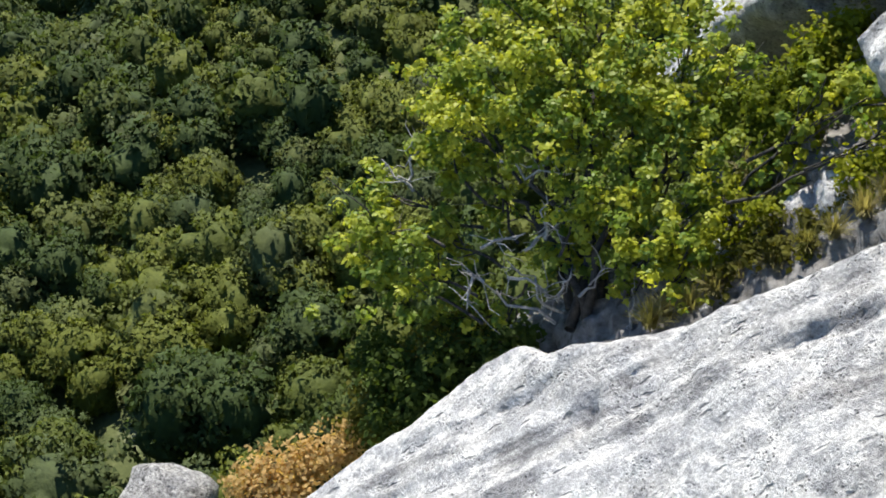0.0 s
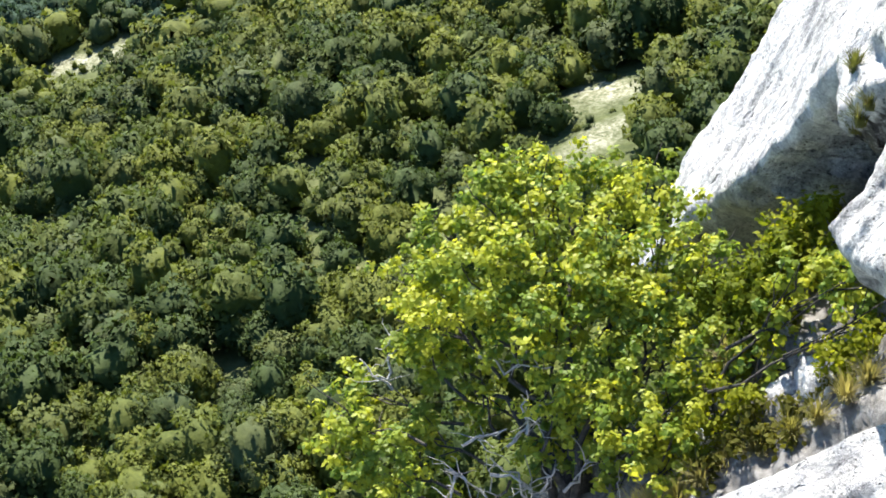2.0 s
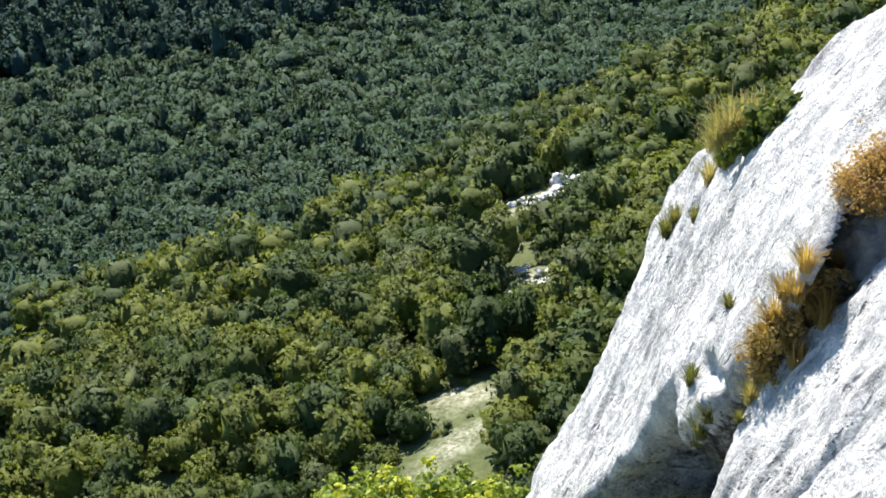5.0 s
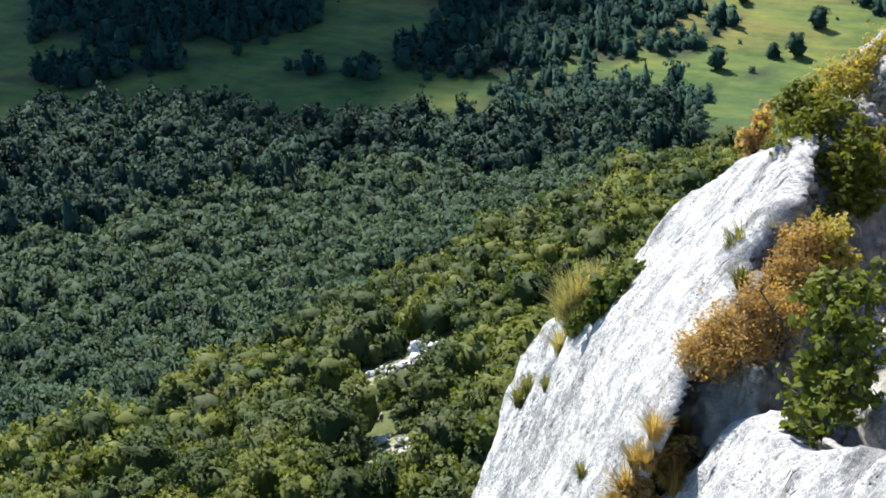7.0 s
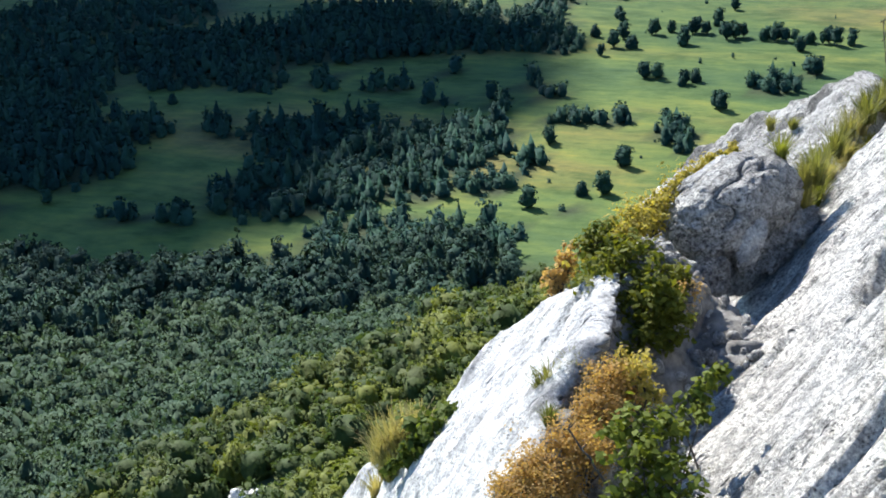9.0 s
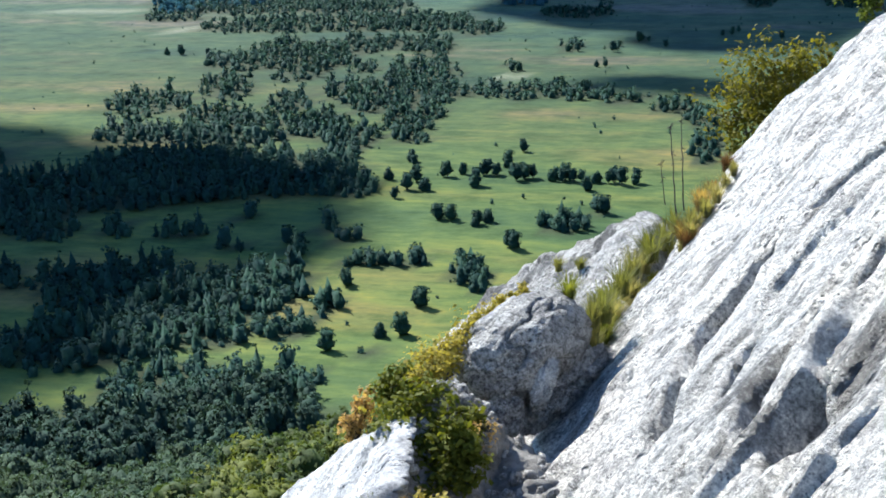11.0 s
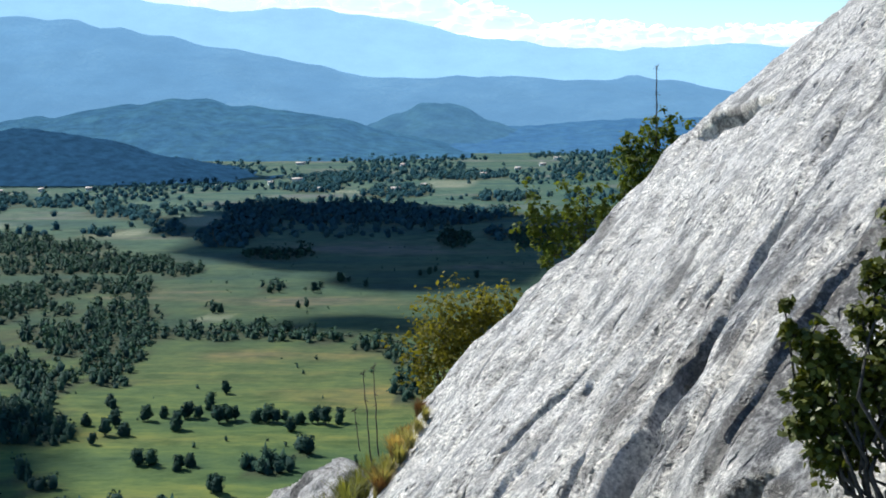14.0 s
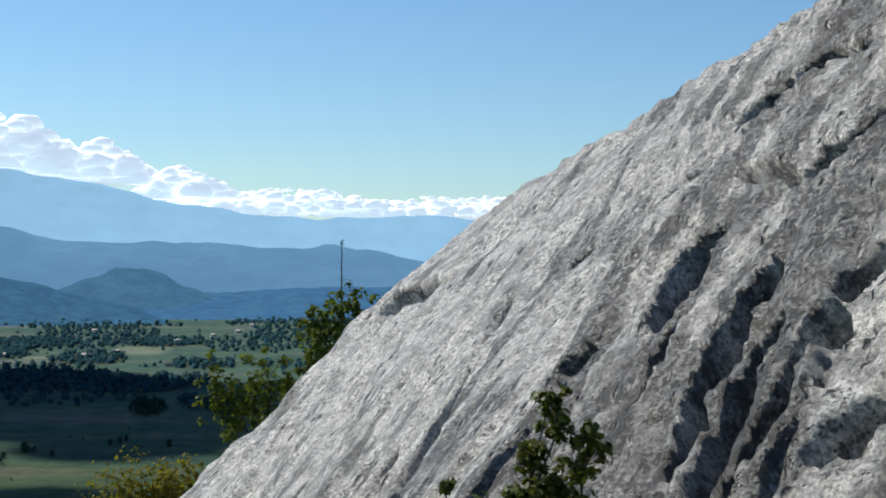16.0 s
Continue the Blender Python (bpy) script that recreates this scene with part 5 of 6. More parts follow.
lone_models = []
for k in range(3):
    ob = empty("meadow_tree", (0, 0, 0), "lone dark green tree in the meadow", "tree", "lone meadow trees")
    v, f, n = variant(700 + k, 5.6, 6.8 + 1.2 * k, 9, 620, 0.42, 0, 3, k == 0)
    mesh_ob("crown", v, f, VALLEY_LEAF, ob, normals=n)
    v, f = trunk_of(720 + k, 7.0, 0.22)
    mesh_ob("trunk", v, f, BARK, ob)
    lone_models.append(ob)
for k, (x, y) in enumerate(LONE + LONE_FAR):
    s = rng.uniform(0.62, 1.0)
    m = Matrix.Translation((x, y, -0.6 * s)) @ Matrix.Rotation(rng.uniform(0, 6.28), 4, "Z") @ Matrix.Diagonal((s, s, s, 1))
    if k < 3:
        lone_models[k].matrix_basis = m
    else:
        copy_thing(lone_models[k % 3], Matrix()).matrix_basis = m


# ---- farmhouses far out on the plain ----
WALL = plain("pale_render", (0.68, 0.68, 0.65), (0.8, 0.8, 0.78), 0.8)
TILES = plain("weathered_roof_tiles", (0.30, 0.27, 0.25), (0.42, 0.38, 0.35), 1.5)


def farmhouse(x, y, long, wide, high, turn):
    ob = empty("farmhouse", (x, y, -0.2), "small pale farmhouse with a gabled roof on the plain", "house", "farmhouses")
    ob.matrix_basis = Matrix.Translation((x, y, -0.2)) @ Matrix.Rotation(turn, 4, "Z")
    a, b, h, r = long / 2, wide / 2, high, wide * 0.35
    wall_v = [(-a, -b, 0), (a, -b, 0), (a, b, 0), (-a, b, 0), (-a, -b, h), (a, -b, h), (a, b, h), (-a, b, h), (-a, 0, h + r), (a, 0, h + r)]
    mesh_ob("wall", wall_v, [(0, 1, 5, 4), (2, 3, 7, 6), (1, 2, 6, 5), (3, 0, 4, 7), (4, 8, 7, 7), (5, 6, 9, 9)], WALL, ob)
    o = 0.5
    roof = []
    for s in (-1, 1):
        lip, top = (s * (b + o), h - o * 0.7), (0, h + r + 0.05)
        roof.append((np.array([(-a - o, lip[0], lip[1]), (a + o, lip[0], lip[1]), (a + o, top[0], top[1]), (-a - o, top[0], top[1]),
                               (-a - o, lip[0], lip[1] + 0.3), (a + o, lip[0], lip[1] + 0.3), (a + o, top[0], top[1] + 0.3), (-a - o, top[0], top[1] + 0.3)]),
                     np.array([(0, 1, 2, 3), (4, 5, 6, 7), (0, 1, 5, 4), (1, 2, 6, 5), (2, 3, 7, 6), (3, 0, 4, 7)])))
    v, f = joined(roof)
    mesh_ob("roof", v, f, TILES, ob)
    for k in (-0.5, 0.2, 0.6):
        mesh_ob("window", [(k * a, -b - 0.03, 1.2), (k * a + 1.1, -b - 0.03, 1.2), (k * a + 1.1, -b - 0.03, 2.6), (k * a, -b - 0.03, 2.6)], [(0, 1, 2, 3)], BARK, ob)


for x, y, l, t in ((-640, 1830, 14, 0.2), (-600, 1800, 12, 0.5), (-560, 1835, 10, 0.1), (-505, 1850, 14, 0.3), (-352, 1880, 12, -0.2), (-275, 2030, 22, 0.1), (-300, 1960, 10, 0.4), (-220, 1830, 12, 0.3),
                   (-130, 1830, 16, 0.1), (-100, 1900, 12, 0.6), (-30, 2150, 14, 0.2), (20, 2300, 14, 0.1), (-330, 2480, 24, 0.1), (60, 2420, 16, 0.4), (-160, 2420, 12, 0.2), (90, 2640, 18, 0.1)):
    farmhouse(x, y, l * 0.62, 5.5, 3.0, t)


# ---- the tree on the ledge ----
LEAF_LEAFY = foliage("mid_green_leaves", (0.055, 0.085, 0.016), (0.10, 0.125, 0.026), None, 0.38)
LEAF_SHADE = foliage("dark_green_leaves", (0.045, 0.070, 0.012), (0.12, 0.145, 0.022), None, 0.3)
GRASS_RUST = foliage("russet_grass", (0.11, 0.055, 0.028), (0.18, 0.10, 0.055), None, 0.3)


def hero_tree():
    rng = np.random.RandomState(41)
    base = np.array(TREE_BASE)
    ob = empty("cliff_tree", TREE_BASE, "sunlit lime-green small tree with dead grey branches on a rock ledge", "tree")
    inv = np.array(TREE_BASE)
    lobes = np.array(CROWN_TOP + CROWN_MID + CROWN_LOW)
    cs, ns, shade = [], [], []
    for x, y, z, r in lobes:
        n = int(14500 * r * r)
        sub = rng.normal(0, 0.62 * r, (max(5, int(110 * r)), 3)) * (1, 1, 0.8) + (x, y, z)
        pick = rng.randint(len(sub), size=n)
        w = rng.normal(0, 1, (n, 3))
        w /= np.linalg.norm(w, axis=1, keepdims=True)
        cs.append(sub[pick] + w * (1, 1, 0.6) * r * rng.uniform(0.05, 0.34, (n, 1)))
        shade.append(0.8 * rng.rand(len(sub))[pick] + 0.2 * rng.rand(n))
        ns.append(w * 0.7 + (0, 0, 0.8))
    cs, ns = np.concatenate(cs), np.concatenate(ns)
    v, f = leaves(rng, cs - inv, ns, 0.036, 1.6, 0.5)
    crown_ob = mesh_ob("crown", v, f, LEAF_LIME, ob, "lime-green leaves lit through by the sun", tint=np.repeat(np.concatenate(shade), len(v) // len(cs)))
    tagged(crown_ob, kind="stuff")
    for k in range(7):
        j = rng.randint(len(CROWN_TOP) + len(CROWN_MID))
        tip = lobes[j, :3]
        knee = base + (tip - base) * 0.45 + rng.normal(0, 0.18, 3)
        line = np.concatenate([bent(rng, base + rng.normal(0, 0.10, 3) * (1, 1, 0), knee, 0.12, 5), bent(rng, knee, tip, 0.12, 6)[1:]]) - inv
        v, f = tube(line, np.linspace(0.046, 0.010, len(line)), 7)
        mesh_ob("stem", v, f, BARK, ob)
    twigs = []
    for x, y, z, r in lobes:
        tip = np.array((x, y, z))
        start = base + (tip - base) * rng.uniform(0.5, 0.72) + rng.normal(0, 0.12, 3)
        twigs.append(tube(bent(rng, start, tip, 0.1, 5) - inv, np.linspace(0.016, 0.005, 5), 5))
        for k in range(4):
            twigs.append(tube(bent(rng, start + (tip - start) * rng.uniform(0.4, 0.9), tip + rng.normal(0, 0.6 * r, 3), 0.1, 4) - inv, np.linspace(0.009, 0.003, 4), 4))
    v, f = joined(twigs)
    tagged(mesh_ob("twig_mass", v, f, BARK, ob), kind="stuff")
    for a, b in DEAD:
        a, b = np.array(a), np.array(b)
        v, f = tube(bent(rng, a, b, 0.14, 6) - inv, np.linspace(0.015, 0.005, 6), 6)
        limb = mesh_ob("dead_branch", v, f, DEADWOOD, ob, "bleached dead branch")
        for k in range(6):
            s = a + (b - a) * rng.uniform(0.3, 0.95)
            v, f = tube(bent(rng, s, s + rng.normal(0, 0.15, 3), 0.2, 4) - inv, np.linspace(0.007, 0.002, 4), 4)
            mesh_ob("dead_twig", v, f, DEADWOOD, limb)


def shrub(name, base, lobes, mat, label, leaf, density, loose=0.5):
    """A small bush: leaves in tufts about its lobes, and twigs from its root."""
    rng = np.random.RandomState(int(abs(base[0] * 100) + abs(base[1] * 10)))
    ob = empty(name, base, label, "shrub")
    b, lobes = np.array(base), np.array(lobes)
    cs, ns, twigs = [], [], []
    for x, y, z, r in lobes:
        n = int(density * (r / 0.16) ** 2)
        tips = rng.normal(0, loose * r, (max(5, n // 14), 3)) + (x, y, z)
        pick = rng.randint(len(tips), size=n)
        w = rng.normal(0, 1, (n, 3))
        cs.append(tips[pick] + w * r * 0.2)
        ns.append(w * 0.5 + (0, 0, 0.9))
        mid = (x, y, z)
        twigs.append(tube(bent(rng, b, mid, 0.15, 5) - b, np.linspace(0.012, 0.004, 5), 5))
        for t in tips[:8]:
            twigs.append(tube(bent(rng, np.array(mid) + rng.normal(0, 0.2 * r, 3), t, 0.15, 3) - b, np.linspace(0.005, 0.002, 3), 4))
    v, f = leaves(rng, np.concatenate(cs) - b, np.concatenate(ns), leaf, 1.7, 0.6)
    mesh_ob("foliage", v, f, mat, ob)
    v, f = joined(twigs)
    tagged(mesh_ob("twig_mass", v, f, BARK, ob), kind="stuff")
    return ob


def tuft(base, high, mat, label):
    """A grass tuft of thin bending blades."""
    rng = np.random.RandomState(int(abs(base[0] * 1000) + abs(base[2] * 100)) % 100000)
    vs, fs, n = [], [], 0
    for k in range(150):
        w = rng.uniform(0, 6.28)
        lean = rng.uniform(0.05, 0.75)
        out = np.array((math.cos(w), math.sin(w), 0))
        size = high * rng.uniform(0.5, 1.1)
        wide = np.array((-out[1], out[0], 0)) * rng.uniform(0.004, 0.008)
        p0 = out * rng.uniform(0, 0.22) * high + rng.normal(0, 0.03, 3) * high
        for i in range(4):
            s = i / 3
            c = p0 + out * size * lean * s * s + np.array((0, 0, size * s * (1 - 0.35 * lean * s)))
            vs += [c - wide * (1 - 0.8 * s), c + wide * (1 - 0.8 * s)]
        for i in range(3):
            fs.append((n + 2 * i, n + 2 * i + 1, n + 2 * i + 3, n + 2 * i + 2))
        n += 8
    ob = mesh_ob("grass_tuft", vs, fs, mat)
    ob.location = base
    return tagged(ob, label, "grass", "grass tufts on the rocks")


def stalk(a, b, r, label):
    rng = np.random.RandomState(3)
    line = bent(rng, (0, 0, 0), np.array(b) - np.array(a), 0.02, 8)
    parts = [tube(line, np.linspace(r, r * 0.5, 8), 5)]
    for k in range(10):
        p = line[rng.randint(3, 8)]
        parts.append(tube(bent(rng, p, p + rng.normal(0, 0.035, 3), 0.1, 3), (0.005, 0.004, 0.002), 4))
    v, f = joined(parts)
    ob = mesh_ob("flower_stalk", v, f, BARK)
    ob.location = a
    return tagged(ob, label, "plant")


CROWN_TOP = [(-6.41, 7.79, 111.62, 0.28), (-6.54, 7.50, 111.60, 0.28), (-6.67, 7.20, 111.58, 0.28), (-6.08, 7.81, 111.41, 0.33), (-5.85, 8.13, 111.41, 0.26), (-5.56, 8.12, 111.36, 0.26), (-6.93, 6.89, 111.37, 0.24), (-6.56, 6.88, 111.37, 0.35), (-6.10, 7.04, 111.47, 0.41), (-5.70, 7.34, 111.32, 0.41), (-5.29, 7.53, 111.38, 0.36), (-4.97, 7.69, 111.35, 0.27), (-7.08, 6.58, 111.08, 0.21), (-6.68, 6.38, 111.06, 0.37), (-6.16, 6.48, 111.20, 0.36)]
CROWN_MID = [(-5.76, 6.78, 111.17, 0.36), (-5.30, 6.97, 111.19, 0.36), (-4.84, 7.15, 111.23, 0.31), (-6.80, 6.18, 110.71, 0.24), (-7.11, 5.74, 110.36, 0.17), (-6.38, 6.25, 110.62, 0.26), (-5.35, 6.27, 110.95, 0.31), (-4.95, 6.38, 110.95, 0.33), (-4.54, 6.46, 110.94, 0.26), (-4.56, 6.80, 111.07, 0.22), (-4.37, 7.06, 111.20, 0.26), (-6.96, 5.42, 110.33, 0.28), (-6.57, 5.40, 110.32, 0.28), (-6.33, 5.24, 110.21, 0.28), (-6.32, 5.69, 110.34, 0.25)]
# the first three lobes are added behind the base to block the sun there
CROWN_LOW = [(-5.25, 6.08, 110.50, 0.22), (-5.05, 6.25, 110.66, 0.24), (-5.45, 6.0, 110.42, 0.18), (-6.68, 5.20, 110.15, 0.19), (-4.63, 6.13, 110.74, 0.28), (-4.35, 6.17, 110.76, 0.19), (-4.25, 6.39, 110.88, 0.19), (-6.15, 6.22, 110.31, 0.17), (-5.92, 5.34, 109.89, 0.28), (-5.61, 5.46, 109.91, 0.21), (-4.01, 7.44, 111.80, 0.23), (-3.68, 7.49, 111.98, 0.25), (-3.42, 7.35, 111.89, 0.21), (-3.92, 7.09, 111.43, 0.19), (-3.65, 7.16, 111.52, 0.15), (-4.07, 6.87, 111.17, 0.17), (-3.27, 7.05, 111.55, 0.17), (-3.79, 6.89, 111.20, 0.13)]
TREE_BASE = (-4.95, 5.77, 110.14)
DEAD = [((-5.15, 5.62, 110.15), (-5.84, 5.40, 110.52)), ((-5.15, 5.71, 110.20), (-5.59, 5.60, 110.63)), ((-5.55, 5.54, 110.51), (-5.16, 5.67, 110.44)), ((-5.84, 5.40, 110.52), (-5.65, 5.38, 110.53)), ((-5.79, 5.41, 110.51), (-5.70, 5.20, 110.33)), ((-5.16, 5.67, 110.44), (-5.14, 5.83, 110.53)), ((-5.56, 5.78, 110.60), (-5.40, 6.03, 110.81)), ((-5.43, 5.88, 110.73), (-5.53, 6.04, 111.03)), ((-6.74, 5.78, 110.55), (-7.05, 5.76, 110.76)), ((-6.81, 5.81, 110.61), (-6.94, 6.05, 110.87)), ((-6.12, 6.18, 110.95), (-5.49, 6.32, 111.07)), ((-5.84, 5.57, 110.63), (-5.62, 5.87, 110.69)), ((-5.02, 5.77, 110.43), (-4.92, 6.01, 110.67)), ((-4.48, 5.68, 110.37), (-4.56, 5.87, 110.66))]
hero_tree()
shrub("rust_shrub", (-2.61, 8.07, 115.01), [(-2.50, 8.72, 115.73, 0.13), (-2.55, 8.53, 115.60, 0.13), (-2.42, 8.79, 115.59, 0.11), (-2.41, 8.53, 115.52, 0.11), (-2.64, 8.20, 115.47, 0.14), (-2.81, 8.09, 115.36, 0.14), (-2.47, 8.24, 115.45, 0.14), (-2.94, 7.98, 115.25, 0.12), (-2.64, 8.01, 115.33, 0.14), (-2.81, 7.90, 115.24, 0.12)],
      LEAF_RUST, "rust-orange dried shrub cushion in the rock gully", 0.013, 3400)
shrub("yellow_shrub", (-2.30, 8.67, 115.51), [(-2.33, 8.78, 115.77, 0.11), (-2.24, 8.74, 115.64, 0.08), (-2.46, 8.87, 115.79, 0.09)],
      LEAF_YELLOW, "yellow-green broom cushion beside the rust shrub", 0.02, 1300)
shrub("juniper", (-2.65, 9.77, 115.38), [(-2.80, 10.17, 115.91, 0.21), (-2.83, 9.88, 115.75, 0.18), (-2.62, 9.94, 115.75, 0.19), (-2.72, 9.72, 115.57, 0.17), (-2.44, 9.81, 115.87, 0.14), (-2.72, 10.32, 115.95, 0.15), (-3.04, 10.48, 116.02, 0.13), (-3.11, 10.52, 115.86, 0.12), (-2.48, 9.70, 115.65, 0.12), (-2.40, 9.87, 115.72, 0.14), (-2.42, 10.24, 115.83, 0.12), (-2.59, 9.52, 115.54, 0.13), (-2.80, 9.71, 115.61, 0.12), (-2.34, 9.71, 115.58, 0.09)],
      LEAF_DARK, "dense dark olive-green juniper growing over pale rock", 0.032, 800)
shrub("sedum_mat", (-2.85, 11.22, 115.80), [(-3.01, 10.55, 115.88, 0.15), (-2.97, 10.80, 115.92, 0.16), (-2.88, 10.96, 116.01, 0.16), (-2.81, 11.21, 116.05, 0.13), (-2.75, 11.45, 116.09, 0.12), (-2.69, 11.69, 116.12, 0.11), (-2.65, 12.02, 116.12, 0.10), (-2.59, 12.35, 116.10, 0.09), (-2.52, 12.57, 116.10, 0.08), (-2.51, 12.88, 116.06, 0.07)],
      LEAF_YELLOW, "golden-green cushion plants along the rock ridge", 0.022, 1200)
shrub("russet_shrub", (-3.41, 10.61, 115.48), [(-3.46, 10.63, 115.56, 0.08), (-3.42, 10.68, 115.66, 0.09), (-3.38, 10.73, 115.76, 0.07), (-3.37, 10.86, 115.81, 0.05)],
      LEAF_RUST, "small russet shrub on the rock edge", 0.022, 1500)
shrub("leafy_shrub", (-1.97, 7.66, 115.23), [(-2.17, 8.02, 115.76, 0.14), (-2.00, 8.08, 115.79, 0.12), (-1.89, 8.36, 115.86, 0.11), (-1.77, 8.44, 115.97, 0.09), (-2.04, 7.76, 115.65, 0.15), (-1.88, 7.80, 115.65, 0.12), (-2.11, 7.66, 115.50, 0.14), (-1.81, 8.23, 115.78, 0.07), (-1.83, 7.72, 115.48, 0.13), (-2.12, 7.50, 115.38, 0.13), (-1.98, 7.40, 115.36, 0.13), (-2.06, 7.25, 115.30, 0.11), (-1.86, 7.52, 115.42, 0.10)],
      LEAF_SHADE, "green leafy shrub with bare twigs in the gully", 0.036, 330)
shrub("ledge_bush", (-4.23, 10.06, 114.19), [(-4.30, 10.08, 114.41, 0.16), (-4.43, 10.14, 114.36, 0.14), (-4.18, 10.06, 114.52, 0.13), (-4.40, 9.98, 114.26, 0.12), (-4.12, 10.16, 114.60, 0.10), (-4.50, 10.0, 114.2, 0.10)],
      LEAF_LEAFY, "dark green leafy bush on the slab edge", 0.045, 330, 0.6)
shrub("cliff_bush", (-0.58, 16.64, 116.48), [(-0.70, 16.79, 117.28, 0.30), (-0.39, 16.81, 117.40, 0.26), (-0.77, 16.71, 116.88, 0.19), (-0.21, 16.83, 117.52, 0.20), (0.04, 16.85, 117.61, 0.09), (-0.58, 16.75, 117.03, 0.25), (-0.89, 16.74, 117.03, 0.18)],
      LEAF_OLIVE, "olive and amber bush behind the rock edge", 0.036, 330, 0.78)
shrub("cliff_bush", (0.86, 17.07, 118.00), [(0.29, 16.96, 118.64, 0.15), (0.41, 16.93, 118.36, 0.15), (0.85, 16.94, 118.73, 0.16), (0.97, 16.92, 118.54, 0.16), (0.63, 16.92, 118.36, 0.18), (0.51, 16.91, 118.17, 0.11), (0.78, 16.92, 118.45, 0.16)],
      LEAF_LEAFY, "sparse green bush hanging over the rock edge", 0.042, 260, 0.8)
shrub("cliff_bush", (1.69, 18.09, 118.80), [(1.57, 17.92, 119.11, 0.20), (1.67, 17.92, 119.27, 0.17), (1.92, 17.90, 119.46, 0.16), (1.42, 17.94, 119.30, 0.11), (1.48, 17.92, 118.95, 0.15), (1.35, 17.92, 118.75, 0.11)],
      LEAF_LEAFY, "green bush with a tall dry stalk on the rock edge", 0.042, 300, 0.75)
shrub("boxwood", (1.49, 5.95, 118.18), [(1.12, 6.34, 119.10, 0.04), (1.16, 6.31, 118.98, 0.05), (1.23, 6.29, 118.94, 0.07), (1.32, 6.27, 118.92, 0.07), (1.43, 6.27, 119.04, 0.07), (1.48, 6.28, 119.22, 0.07), (1.55, 6.29, 119.45, 0.06), (1.59, 6.27, 119.34, 0.06), (1.72, 6.23, 119.29, 0.07), (1.67, 6.22, 119.16, 0.06), (1.57, 6.25, 119.11, 0.08), (1.65, 6.20, 118.98, 0.10), (1.52, 6.23, 118.92, 0.11), (1.27, 6.26, 118.82, 0.10), (1.43, 6.22, 118.79, 0.12), (1.58, 6.19, 118.79, 0.13), (1.71, 6.16, 118.80, 0.10), (1.20, 6.26, 118.73, 0.07), (1.18, 6.24, 118.59, 0.07), (1.29, 6.22, 118.62, 0.11), (1.42, 6.18, 118.58, 0.10), (1.64, 6.13, 118.59, 0.11), (1.72, 6.09, 118.53, 0.08), (1.31, 6.19, 118.49, 0.10)],
      LEAF_BOX, "dark glossy evergreen shrub in front of the rock face", 0.026, 1300)
shrub("rust_shrub", (-6.42, 3.54, 108.44), [(-6.80, 3.71, 108.72, 0.22), (-6.57, 3.99, 108.81, 0.20), (-6.34, 4.21, 109.01, 0.18), (-6.82, 3.52, 108.67, 0.20), (-6.54, 3.72, 108.69, 0.22)],
      LEAF_RUST, "orange-brown shrub below the white shelf", 0.03, 700)
shrub("scrub_bush", (-5.92, 4.39, 109.10), [(-6.21, 4.70, 109.40, 0.19), (-6.22, 4.94, 109.52, 0.17), (-6.28, 4.46, 109.20, 0.18), (-5.99, 4.81, 109.45, 0.16), (-5.91, 5.19, 109.73, 0.21), (-5.71, 5.33, 109.82, 0.16), (-6.08, 4.45, 109.21, 0.14)],
      LEAF_OLIVE, "olive green bush below the tree", 0.04, 500)
shrub("scrub_bush", (-3.53, 6.46, 111.03), [(-3.57, 6.57, 111.27, 0.17), (-3.48, 6.73, 111.36, 0.15), (-3.79, 6.55, 111.20, 0.14), (-3.94, 6.43, 111.04, 0.12), (-3.37, 6.82, 111.52, 0.12), (-4.01, 6.24, 110.93, 0.11)],
      LEAF_OLIVE, "olive and straw bush between white stones", 0.035, 450)
shrub("scrub_bush", (-4.16, 7.86, 111.39), [(-4.36, 8.08, 111.71, 0.18), (-4.26, 8.23, 111.82, 0.16), (-4.39, 7.81, 111.60, 0.15), (-4.17, 7.93, 111.62, 0.18), (-3.91, 7.94, 111.80, 0.16)],
      LEAF_FRESH, "yellow-green bush under the rock overhang", 0.035, 500)
shrub("scrub_bush", (-4.07, 6.27, 110.59), [(-4.16, 6.48, 111.04, 0.15), (-4.25, 6.31, 110.82, 0.13), (-4.32, 6.11, 110.58, 0.13), (-3.99, 6.65, 111.23, 0.15), (-4.42, 5.96, 110.39, 0.11), (-3.49, 7.01, 111.74, 0.15), (-3.29, 7.10, 111.89, 0.16), (-4.35, 6.70, 111.16, 0.13)],
      LEAF_FRESH, "yellow-green and straw bush rooted in the ledge", 0.03, 520)
shrub("scrub_bush", (-5.45, 4.60, 109.29), [(-6.01, 4.75, 109.66, 0.23), (-5.78, 5.06, 109.82, 0.23), (-5.45, 5.16, 109.82, 0.19), (-5.70, 4.65, 109.57, 0.23), (-5.39, 4.93, 109.66, 0.19), (-6.07, 4.49, 109.45, 0.19), (-6.43, 4.80, 109.68, 0.19), (-5.37, 5.45, 109.94, 0.16)],
      LEAF_LEAFY, "mid-green leafy bush at the foot of the tree", 0.035, 620)
shrub("scrub_bush", (-4.30, 7.22, 111.02), [(-4.50, 7.45, 111.46, 0.18), (-4.58, 7.34, 111.26, 0.18), (-4.41, 7.63, 111.59, 0.18), (-4.32, 7.31, 111.39, 0.16), (-4.33, 7.82, 111.73, 0.16), (-4.77, 7.49, 111.35, 0.15), (-4.18, 7.40, 111.55, 0.15)],
      LEAF_FRESH, "yellow-green bush filling the hollow under the slab", 0.03, 620)
